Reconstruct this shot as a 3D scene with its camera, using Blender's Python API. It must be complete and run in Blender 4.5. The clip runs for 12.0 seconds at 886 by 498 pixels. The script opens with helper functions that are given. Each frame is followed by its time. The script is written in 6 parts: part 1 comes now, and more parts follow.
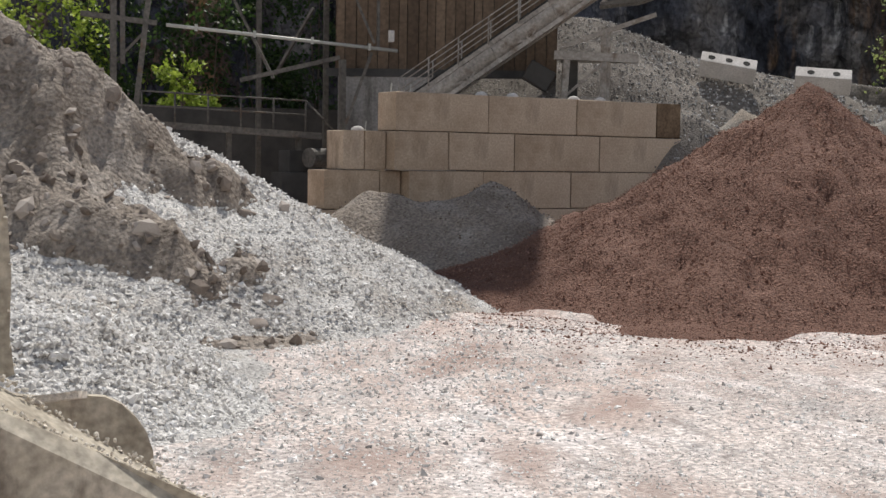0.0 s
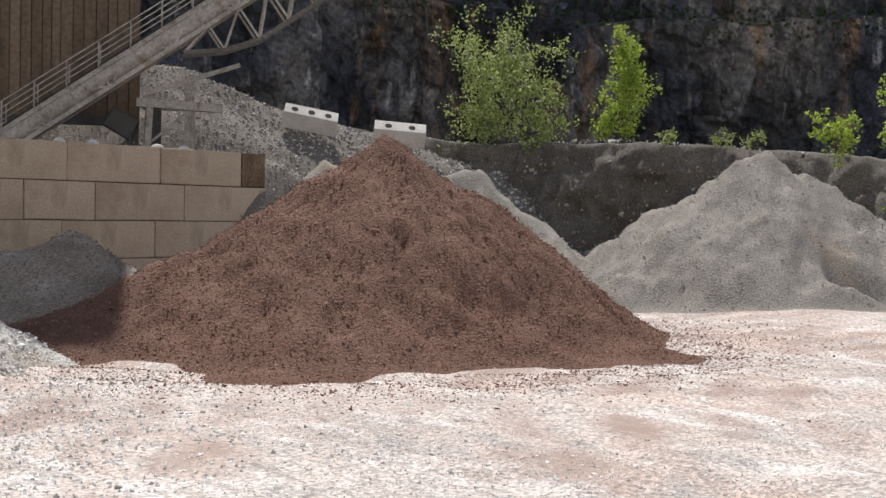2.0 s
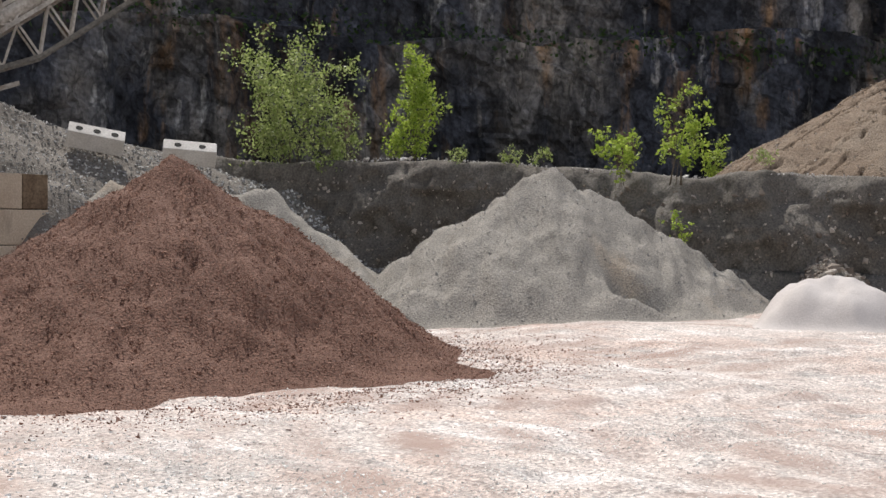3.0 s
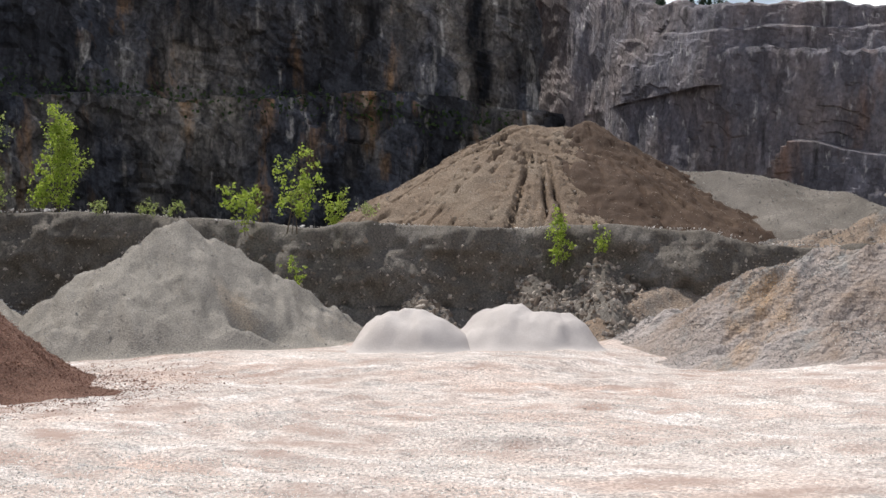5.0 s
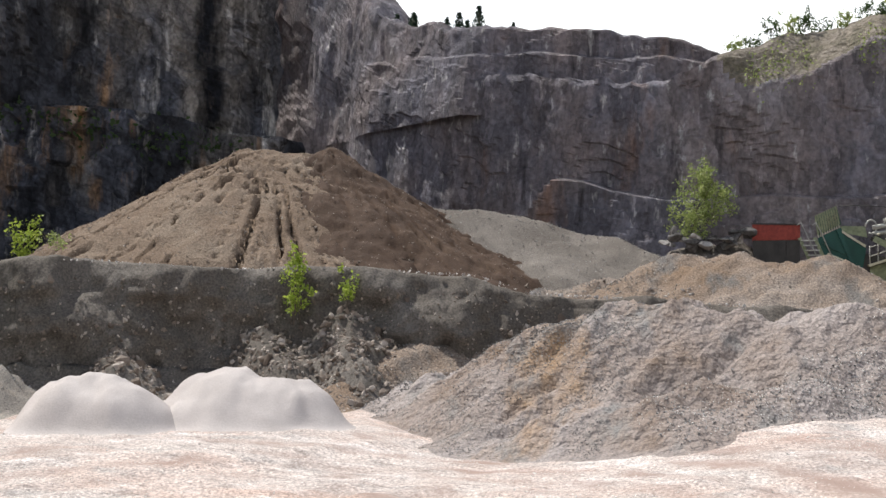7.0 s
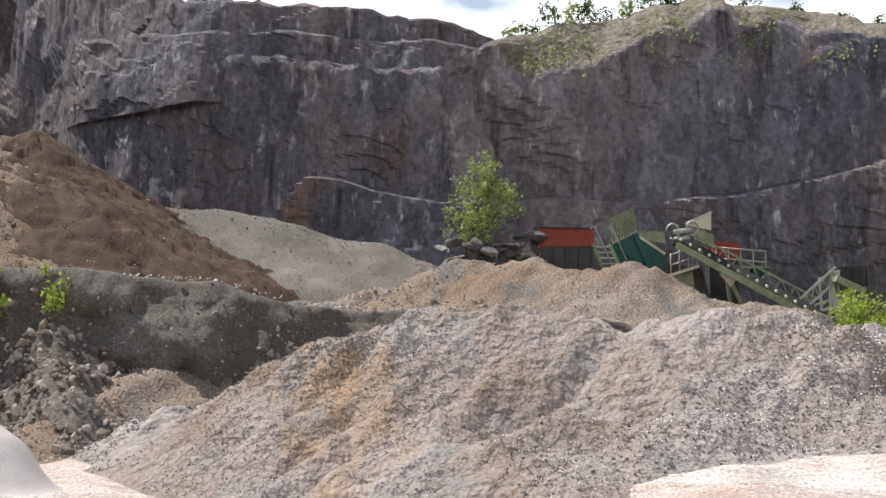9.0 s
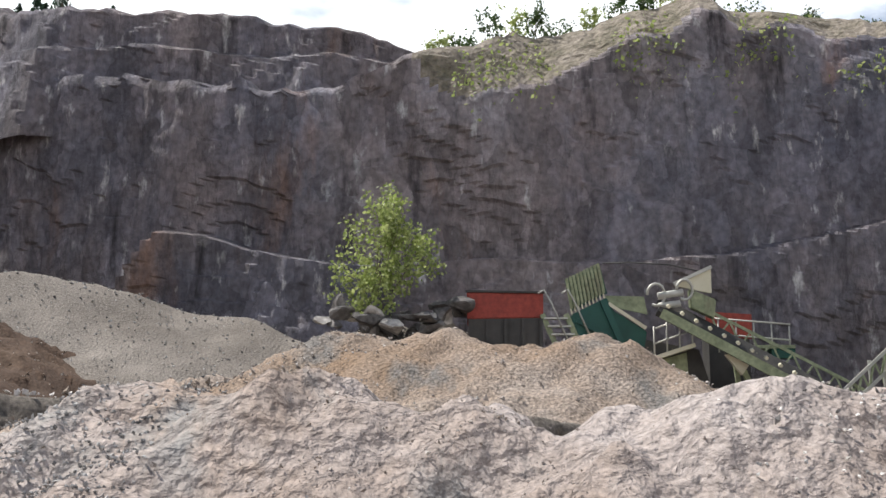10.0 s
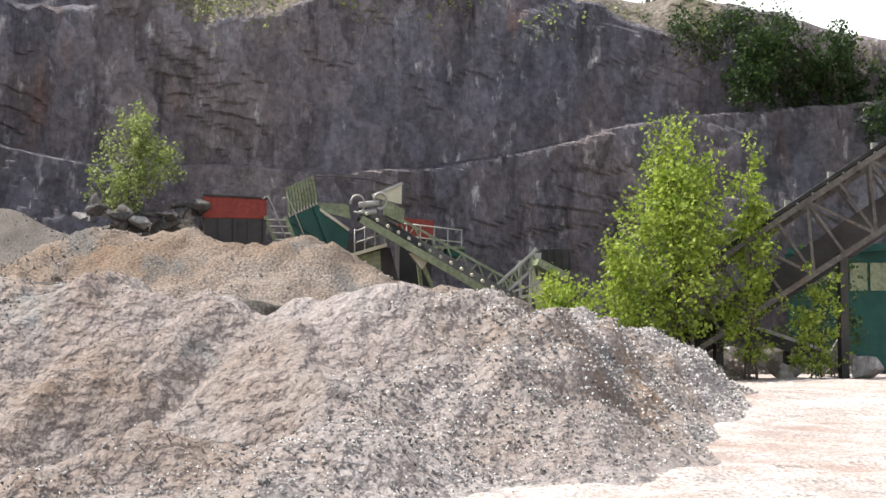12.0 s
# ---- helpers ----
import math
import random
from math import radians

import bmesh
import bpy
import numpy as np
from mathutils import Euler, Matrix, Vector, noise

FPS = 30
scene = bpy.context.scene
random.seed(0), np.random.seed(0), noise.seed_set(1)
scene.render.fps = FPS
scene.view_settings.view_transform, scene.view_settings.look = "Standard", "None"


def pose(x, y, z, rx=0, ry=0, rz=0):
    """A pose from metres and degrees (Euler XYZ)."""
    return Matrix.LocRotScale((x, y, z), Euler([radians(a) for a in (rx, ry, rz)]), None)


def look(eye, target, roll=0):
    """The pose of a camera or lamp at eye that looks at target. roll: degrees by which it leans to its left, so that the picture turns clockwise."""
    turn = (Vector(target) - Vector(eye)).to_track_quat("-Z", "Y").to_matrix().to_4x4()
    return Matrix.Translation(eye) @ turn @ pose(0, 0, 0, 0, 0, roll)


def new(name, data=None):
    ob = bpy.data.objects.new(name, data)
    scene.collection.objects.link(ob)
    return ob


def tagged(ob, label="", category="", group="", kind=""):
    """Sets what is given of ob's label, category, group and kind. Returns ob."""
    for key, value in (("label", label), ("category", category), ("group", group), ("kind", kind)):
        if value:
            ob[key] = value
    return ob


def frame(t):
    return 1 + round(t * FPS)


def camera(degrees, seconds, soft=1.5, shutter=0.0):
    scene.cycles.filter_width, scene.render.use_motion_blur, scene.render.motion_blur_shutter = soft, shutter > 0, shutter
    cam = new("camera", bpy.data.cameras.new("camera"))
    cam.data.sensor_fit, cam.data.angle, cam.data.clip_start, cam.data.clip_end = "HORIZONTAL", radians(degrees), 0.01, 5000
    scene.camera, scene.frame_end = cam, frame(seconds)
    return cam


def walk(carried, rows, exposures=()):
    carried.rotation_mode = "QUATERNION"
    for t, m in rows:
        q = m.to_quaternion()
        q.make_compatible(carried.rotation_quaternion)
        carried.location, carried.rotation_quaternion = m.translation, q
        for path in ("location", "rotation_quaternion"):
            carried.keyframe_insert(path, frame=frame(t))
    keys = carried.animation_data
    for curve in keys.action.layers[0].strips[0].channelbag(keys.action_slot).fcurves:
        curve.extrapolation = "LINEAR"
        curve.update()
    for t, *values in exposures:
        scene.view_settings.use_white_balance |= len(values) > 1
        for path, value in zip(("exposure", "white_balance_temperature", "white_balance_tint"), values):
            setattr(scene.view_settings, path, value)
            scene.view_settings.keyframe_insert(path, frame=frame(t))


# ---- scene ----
cam = camera(38.43, 12.0)


def aim(yaw, pitch, roll):
    """Turn of the camera: yaw to the left from +y, pitch up, roll as in look()."""
    return pose(0, 0, 0, 0, 0, yaw) @ pose(0, 0, 0, 90 + pitch, 0, 0) @ pose(0, 0, 0, 0, 0, roll)


walk(cam, [
    (0.0, pose(-0.029, 0.054, 1.610) @ aim(-20.667, -4.139, 0.943)),
    (0.5, pose(-0.021, 0.022, 1.614) @ aim(-22.969, -3.838, 0.992)),
    (1.0, pose(-0.022, 0.002, 1.615) @ aim(-27.719, -3.549, 0.986)),
    (1.5, pose(-0.038, 0.009, 1.592) @ aim(-33.736, -2.457, 1.035)),
    (2.0, pose(0.003, -0.016, 1.583) @ aim(-38.977, -1.544, 1.070)),
    (2.5, pose(0.033, -0.004, 1.530) @ aim(-44.759, -0.801, 0.633)),
    (2.7, pose(-0.002, -0.038, 1.554) @ aim(-46.555, -0.732, 0.406)),
    (4.3, pose(0.318, -1.528, 1.762) @ aim(-54.459, 0.775, -0.182)),
    (4.5, pose(-2.682, -3.109, 1.630) @ aim(-57.806, 1.039, -0.284)),
    (5.0, pose(-2.724, -2.955, 1.611) @ aim(-63.282, 1.190, -0.456)),
    (5.5, pose(-1.800, -2.743, 1.493) @ aim(-65.929, 2.060, -0.023)),
    (6.0, pose(-1.865, -2.731, 1.455) @ aim(-68.739, 2.760, 0.235)),
    (6.5, pose(0.828, -1.859, 1.759) @ aim(-71.236, 3.224, 0.399)),
    (6.7, pose(1.816, -1.505, 1.838) @ aim(-72.706, 3.235, 0.403)),
    (8.3, pose(3.017, 1.096, 1.539) @ aim(-84.973, 2.698, 0.679)),
    (8.5, pose(5.889, 0.891, 1.589) @ aim(-85.767, 3.018, 0.495)),
    (9.0, pose(7.310, 0.761, 1.609) @ aim(-87.803, 4.421, 0.064)),
    (9.5, pose(12.889, 0.704, 1.634) @ aim(-88.650, 6.691, -0.142)),
    (10.0, pose(15.777, -0.372, 1.644) @ aim(-88.710, 9.541, -0.253)),
    (10.5, pose(15.556, -1.541, 1.701) @ aim(-90.562, 9.876, -0.355)),
    (11.0, pose(11.314, -0.288, 1.579) @ aim(-97.923, 8.763, -0.228)),
    (11.5, pose(11.246, -0.257, 1.578) @ aim(-100.887, 7.161, -0.064)),
    (12.0, pose(11.249, -0.259, 1.569) @ aim(-100.847, 4.130, 0.436)),
], exposures=[(0.0, -0.17), (1.0, -0.13), (1.5, -0.06), (2.7, 0.06), (4.4, 0.09), (5.5, 0.04), (6.7, 0.12), (8.3, 0.20), (9.0, 0.30), (9.5, 0.36), (10.5, 0.55), (11.0, 0.60), (12.0, 0.55)])

# ---- light ----
SUN_AZ, SUN_EL = -26.0, 59.0      # degrees left of +y, and above the horizon
world = bpy.data.worlds.new("world")
scene.world = world
world.use_nodes = True
wn, wl = world.node_tree.nodes, world.node_tree.links
bg = wn["Background"]
sky = wn.new("ShaderNodeTexSky")
sky.sky_type, sky.sun_disc = "NISHITA", False
sky.sun_elevation, sky.sun_rotation = radians(SUN_EL), radians(-SUN_AZ)
sky.air_density, sky.dust_density, sky.ozone_density = 1.0, 0.6, 2.0
wtc = wn.new("ShaderNodeTexCoord")
wmap = wn.new("ShaderNodeMapping")
wmap.inputs["Scale"].default_value = (1.0, 1.0, 2.6)
cloud = wn.new("ShaderNodeTexNoise")
cloud.inputs["Scale"].default_value, cloud.inputs["Detail"].default_value = 3.2, 7.0
cramp = wn.new("ShaderNodeValToRGB")
cramp.color_ramp.elements[0].position, cramp.color_ramp.elements[1].position = 0.40, 0.48
cramp.color_ramp.elements[0].color = (0.22, 0.22, 0.22, 1)
wmix = wn.new("ShaderNodeMix")
wmix.data_type = "RGBA"
wmix.inputs[7].default_value = (16.5, 16.8, 17.2, 1)
wl.new(wtc.outputs["Generated"], wmap.inputs["Vector"])
wl.new(wmap.outputs["Vector"], cloud.inputs["Vector"])
wl.new(cloud.outputs["Fac"], cramp.inputs["Fac"])
# the clouds stand low; the upper sky is mostly clear
wsep = wn.new("ShaderNodeSeparateXYZ")
wfade = wn.new("ShaderNodeMapRange")
wfade.inputs["From Min"].default_value, wfade.inputs["From Max"].default_value = 0.30, 0.55
wfade.inputs["To Min"].default_value, wfade.inputs["To Max"].default_value = 1.0, 0.12
wmul = wn.new("ShaderNodeMath")
wmul.operation = "MULTIPLY"
wl.new(wtc.outputs["Generated"], wsep.inputs[0])
wl.new(wsep.outputs["Z"], wfade.inputs["Value"])
wl.new(cramp.outputs["Color"], wmul.inputs[0])
wl.new(wfade.outputs["Result"], wmul.inputs[1])
wl.new(wmul.outputs[0], wmix.inputs[0])
wl.new(sky.outputs["Color"], wmix.inputs[6])
wl.new(wmix.outputs[2], bg.inputs["Color"])
bg.inputs["Strength"].default_value = 0.08

sun = new("sun", bpy.data.lights.new("sun", "SUN"))
sun.data.energy, sun.data.angle, sun.data.color = 4.8, radians(0.55), (1.0, 0.955, 0.89)
az, el = radians(SUN_AZ), radians(SUN_EL)
SUN_DIR = Vector((-math.sin(az) * math.cos(el), math.cos(az) * math.cos(el), math.sin(el)))
sun.matrix_world = look(SUN_DIR * 80, (0, 0, 0))

# ---- noise and mesh helpers ----
_rng = np.random.RandomState(7)
_perm = _rng.permutation(4096)
_val = _rng.rand(4096)


def vnoise(x, y, z=0.0):
    """Smooth value noise, -1 to 1."""
    x, y, z = np.broadcast_arrays(np.asarray(x, float), np.asarray(y, float), np.asarray(z, float))
    xi, yi, zi = np.floor(x).astype(int), np.floor(y).astype(int), np.floor(z).astype(int)
    fx, fy, fz = x - xi, y - yi, z - zi
    fx, fy, fz = (f * f * f * (f * (f * 6 - 15) + 10) for f in (fx, fy, fz))

    def h(a, b, c):
        return _val[_perm[(_perm[(_perm[a & 4095] + b) & 4095] + c) & 4095]]

    out = 0
    for dx, wx in ((0, 1 - fx), (1, fx)):
        for dy, wy in ((0, 1 - fy), (1, fy)):
            for dz, wz in ((0, 1 - fz), (1, fz)):
                out = out + wx * wy * wz * h(xi + dx, yi + dy, zi + dz)
    return out * 2 - 1


def fbm(x, y, z=0.0, scale=1.0, octaves=4, gain=0.5):
    """Layers of noise; scale is the size of the largest lumps in metres."""
    out, amp, f = 0, 1.0, 1.0 / scale
    for i in range(octaves):
        out = out + amp * vnoise(x * f + 17.3 * i, y * f - 9.1 * i, z * f + 3.7 * i)
        amp, f = amp * gain, f * 2.03
    return out


def sstep(a, b, x):
    u = np.clip((np.asarray(x, float) - a) / (b - a), 0, 1)
    return u * u * (3 - 2 * u)


def mesh_np(name, verts, faces, material, smooth=True, parent=None, label=""):
    """One mesh object from arrays of vertices and of equal-sided faces."""
    verts, faces = np.asarray(verts, np.float32), np.asarray(faces, np.int32)
    me = bpy.data.meshes.new(name)
    n, k = faces.shape
    me.vertices.add(len(verts))
    me.vertices.foreach_set("co", verts.ravel())
    me.loops.add(n * k)
    me.loops.foreach_set("vertex_index", faces.ravel())
    me.polygons.add(n)
    me.polygons.foreach_set("loop_start", np.arange(0, n * k, k, dtype=np.int32))
    me.polygons.foreach_set("use_smooth", np.full(n, smooth))
    me.update(calc_edges=True)
    me.validate()
    me.materials.append(material)
    ob = new(name, me)
    if parent is not None:
        ob.parent = parent
    if label:
        ob["label"] = label
    return ob


def grid_faces(nu, nv):
    i = np.arange(nu - 1)[:, None] * nv + np.arange(nv - 1)[None]
    i = i.ravel()
    return np.stack([i, i + nv, i + nv + 1, i + 1], 1)


def part(name, bm, material, parent=None, label="", smooth=False):
    """Links a bmesh as one mesh object under a thing or a part."""
    me = bpy.data.meshes.new(name)
    bm.to_mesh(me)
    bm.free()
    me.materials.append(material)
    if smooth:
        me.polygons.foreach_set("use_smooth", np.full(len(me.polygons), True))
    ob = new(name, me)
    ob.parent = parent
    if label:
        ob["label"] = label
    return ob


def thing(name, at, label, category, group="", kind=""):
    ob = new(name)
    ob.empty_display_size = 0.2
    ob.location = at
    return tagged(ob, label, category, group, kind)


def box_bm(size, m=None, bevel=0.0, bm=None):
    """A box of that size about its centre, at the pose m."""
    own = bm is None
    bm = bmesh.new() if own else bm
    got = bmesh.ops.create_cube(bm, size=1.0, matrix=(m or Matrix()) @ Matrix.Diagonal((*size, 1)))
    if bevel:
        es = {e for v in got["verts"] for e in v.link_edges}
        bmesh.ops.bevel(bm, geom=list(es), offset=bevel, segments=2, affect="EDGES", profile=0.6)
    return bm


def beam_bm(a, b, w, h, bm=None, up=(0, 0, 1)):
    """A straight bar from a to b, w wide and h high."""
    a, b = Vector(a), Vector(b)
    d = (b - a)
    length = d.length
    d.normalize()
    s = d.cross(Vector(up))
    if s.length < 1e-4:
        s = d.cross(Vector((1, 0, 0)))
    s.normalize()
    u = s.cross(d)
    m = Matrix.Translation((a + b) / 2) @ Matrix((s, d, u)).transposed().to_4x4()
    return box_bm((w, length, h), m, bm=bm)


def tube_bm(points, radii, sides=8, bm=None):
    """A round tube through points."""
    bm = bm or bmesh.new()
    rings = []
    for i, p in enumerate(points):
        p = Vector(p)
        d = (Vector(points[min(i + 1, len(points) - 1)]) - Vector(points[max(i - 1, 0)])).normalized()
        s = d.cross(Vector((0.13, 0.21, 0.97)))
        if s.length < 1e-3:
            s = d.cross(Vector((1, 0, 0)))
        s.normalize()
        u = s.cross(d)
        r = radii[i] if isinstance(radii, (list, tuple)) else radii
        rings.append([bm.verts.new(p + r * (math.cos(2 * math.pi * k / sides) * s + math.sin(2 * math.pi * k / sides) * u)) for k in range(sides)])
    for a, b in zip(rings, rings[1:]):
        for k in range(sides):
            bm.faces.new((a[k], a[(k + 1) % sides], b[(k + 1) % sides], b[k]))
    bm.faces.new(rings[0][::-1])
    bm.faces.new(rings[-1])
    return bm


# ---- materials ----
def surface(name, stops, scale=1.0, detail=8.0, rough=0.9, metal=0.0, stretch=(1, 1, 1), bump=0.3, bump_scale=40.0, bump_dist=0.02,
            island=0.0, bump_stretch=None, cracks=None, fine=None, streaks=None, rand=0.0):
    """A weathered surface. stops: (position, colour) along a noise; fine: (scale, strength) of grain; streaks: (colour, low, high, stretch, scale) of stains."""
    m = bpy.data.materials.new(name)
    m.use_nodes = True
    nt = m.node_tree
    N, L = nt.nodes, nt.links
    p = N["Principled BSDF"]
    p.inputs["Roughness"].default_value, p.inputs["Metallic"].default_value = rough, metal
    p.inputs["Specular IOR Level"].default_value = 0.3
    tc = N.new("ShaderNodeTexCoord")
    mp = N.new("ShaderNodeMapping")
    mp.inputs["Scale"].default_value = stretch
    L.new(tc.outputs["Object"], mp.inputs["Vector"])
    no = N.new("ShaderNodeTexNoise")
    no.inputs["Scale"].default_value, no.inputs["Detail"].default_value, no.inputs["Roughness"].default_value = scale, detail, 0.65
    L.new(mp.outputs["Vector"], no.inputs["Vector"])
    ramp = N.new("ShaderNodeValToRGB")
    els = ramp.color_ramp.elements
    while len(els) < len(stops):
        els.new(0.5)
    for e, (pos, col) in zip(els, stops):
        e.position, e.color = pos, (*col, 1)
    fac = no.outputs["Fac"]
    for amount, source in ((island, "ShaderNodeNewGeometry"), (rand, "ShaderNodeObjectInfo")):
        if amount:
            g = N.new(source)
            out = g.outputs["Random Per Island"] if source.endswith("Geometry") else g.outputs["Random"]
            mr = N.new("ShaderNodeMath")
            mr.operation = "MULTIPLY_ADD"
            mr.inputs[1].default_value, mr.inputs[2].default_value = amount, -amount / 2
            L.new(out, mr.inputs[0])
            ad = N.new("ShaderNodeMath")
            L.new(fac, ad.inputs[0])
            L.new(mr.outputs[0], ad.inputs[1])
            fac = ad.outputs[0]
    L.new(fac, ramp.inputs["Fac"])
    col = ramp.outputs["Color"]
    if streaks:
        for scol, lo, hi, st, sc in (streaks if isinstance(streaks, list) else [streaks]):
            mp2 = N.new("ShaderNodeMapping")
            mp2.inputs["Scale"].default_value = st
            mp2.inputs["Location"].default_value = (sc * 3.1, lo * 50, hi * 20)
            L.new(tc.outputs["Object"], mp2.inputs["Vector"])
            n2 = N.new("ShaderNodeTexNoise")
            n2.inputs["Scale"].default_value, n2.inputs["Detail"].default_value, n2.inputs["Roughness"].default_value = sc, 7.0, 0.62
            L.new(mp2.outputs["Vector"], n2.inputs["Vector"])
            r2 = N.new("ShaderNodeMapRange")
            r2.inputs["From Min"].default_value, r2.inputs["From Max"].default_value = lo, hi
            L.new(n2.outputs["Fac"], r2.inputs["Value"])
            mx = N.new("ShaderNodeMix")
            mx.data_type = "RGBA"
            L.new(r2.outputs["Result"], mx.inputs[0])
            L.new(col, mx.inputs[6])
            mx.inputs[7].default_value = (*scol, 1)
            col = mx.outputs[2]
    if fine:
        n3 = N.new("ShaderNodeTexNoise")
        n3.inputs["Scale"].default_value, n3.inputs["Detail"].default_value = fine[0], 3.0
        L.new(tc.outputs["Object"], n3.inputs["Vector"])
        r3 = N.new("ShaderNodeMapRange")
        r3.inputs["From Min"].default_value, r3.inputs["From Max"].default_value = 0.3, 0.7
        r3.inputs["To Min"].default_value, r3.inputs["To Max"].default_value = 1 - fine[1], 1 + fine[1]
        L.new(n3.outputs["Fac"], r3.inputs["Value"])
        mu = N.new("ShaderNodeVectorMath")
        mu.operation = "SCALE"
        L.new(col, mu.inputs[0])
        L.new(r3.outputs["Result"], mu.inputs["Scale"])
        col = mu.outputs["Vector"]
    facet = None
    if cracks:
        # broken rock: facets of differing tone with dark joints between them
        for sc, st, dark, vary in cracks:
            dn = N.new("ShaderNodeTexNoise")
            dn.inputs["Scale"].default_value, dn.inputs["Detail"].default_value = sc * 1.3, 4.0
            L.new(tc.outputs["Object"], dn.inputs["Vector"])
            dv = N.new("ShaderNodeVectorMath")
            dv.operation = "MULTIPLY_ADD"
            dv.inputs[1].default_value = (0.9 / sc,) * 3
            L.new(dn.outputs["Color"], dv.inputs[0])
            L.new(tc.outputs["Object"], dv.inputs[2])
            mv = N.new("ShaderNodeMapping")
            mv.inputs["Scale"].default_value = st
            L.new(dv.outputs["Vector"], mv.inputs["Vector"])
            ve, vc = N.new("ShaderNodeTexVoronoi"), N.new("ShaderNodeTexVoronoi")
            ve.feature = "DISTANCE_TO_EDGE"
            for vn in (ve, vc):
                vn.inputs["Scale"].default_value = sc
                L.new(mv.outputs["Vector"], vn.inputs["Vector"])
            re_, rv = N.new("ShaderNodeMapRange"), N.new("ShaderNodeMapRange")
            re_.inputs["From Max"].default_value, re_.inputs["To Min"].default_value = 0.07, 1 - dark
            rv.inputs["To Min"].default_value, rv.inputs["To Max"].default_value = 1 - vary, 1 + vary
            L.new(ve.outputs["Distance"], re_.inputs["Value"])
            sp = N.new("ShaderNodeSeparateColor")
            L.new(vc.outputs["Color"], sp.inputs[0])
            L.new(sp.outputs[0], rv.inputs["Value"])
            mm = N.new("ShaderNodeMath")
            mm.operation = "MULTIPLY"
            L.new(re_.outputs["Result"], mm.inputs[0])
            L.new(rv.outputs["Result"], mm.inputs[1])
            vs = N.new("ShaderNodeVectorMath")
            vs.operation = "SCALE"
            L.new(col, vs.inputs[0])
            L.new(mm.outputs[0], vs.inputs["Scale"])
            col = vs.outputs["Vector"]
            facet = facet or (rv.outputs["Result"], re_.outputs["Result"])
    L.new(col, p.inputs["Base Color"])
    if bump:
        n4 = N.new("ShaderNodeTexNoise")
        n4.inputs["Scale"].default_value, n4.inputs["Detail"].default_value = bump_scale, 5.0
        if bump_stretch:
            mp4 = N.new("ShaderNodeMapping")
            mp4.inputs["Scale"].default_value = bump_stretch
            L.new(tc.outputs["Object"], mp4.inputs["Vector"])
            L.new(mp4.outputs["Vector"], n4.inputs["Vector"])
            n4.inputs["Detail"].default_value, n4.inputs["Roughness"].default_value = 10.0, 0.68
        else:
            L.new(tc.outputs["Object"], n4.inputs["Vector"])
        b = N.new("ShaderNodeBump")
        b.inputs["Strength"].default_value, b.inputs["Distance"].default_value = bump, bump_dist
        L.new(n4.outputs["Fac"], b.inputs["Height"])
        L.new(b.outputs["Normal"], p.inputs["Normal"])
    return m


def leaf_material(name, c0, c1):
    m = bpy.data.materials.new(name)
    m.use_nodes = True
    N, L = m.node_tree.nodes, m.node_tree.links
    p, out = N["Principled BSDF"], N["Material Output"]
    g = N.new("ShaderNodeNewGeometry")
    r = N.new("ShaderNodeValToRGB")
    r.color_ramp.elements[0].color, r.color_ramp.elements[1].color = (*c0, 1), (*c1, 1)
    L.new(g.outputs["Random Per Island"], r.inputs["Fac"])
    p.inputs["Roughness"].default_value = 0.5
    t = N.new("ShaderNodeBsdfTranslucent")
    mix = N.new("ShaderNodeMixShader")
    mix.inputs[0].default_value = 0.5
    L.new(r.outputs["Color"], p.inputs["Base Color"])
    L.new(r.outputs["Color"], t.inputs["Color"])
    L.new(p.outputs[0], mix.inputs[1])
    L.new(t.outputs[0], mix.inputs[2])
    L.new(mix.outputs[0], out.inputs["Surface"])
    return m


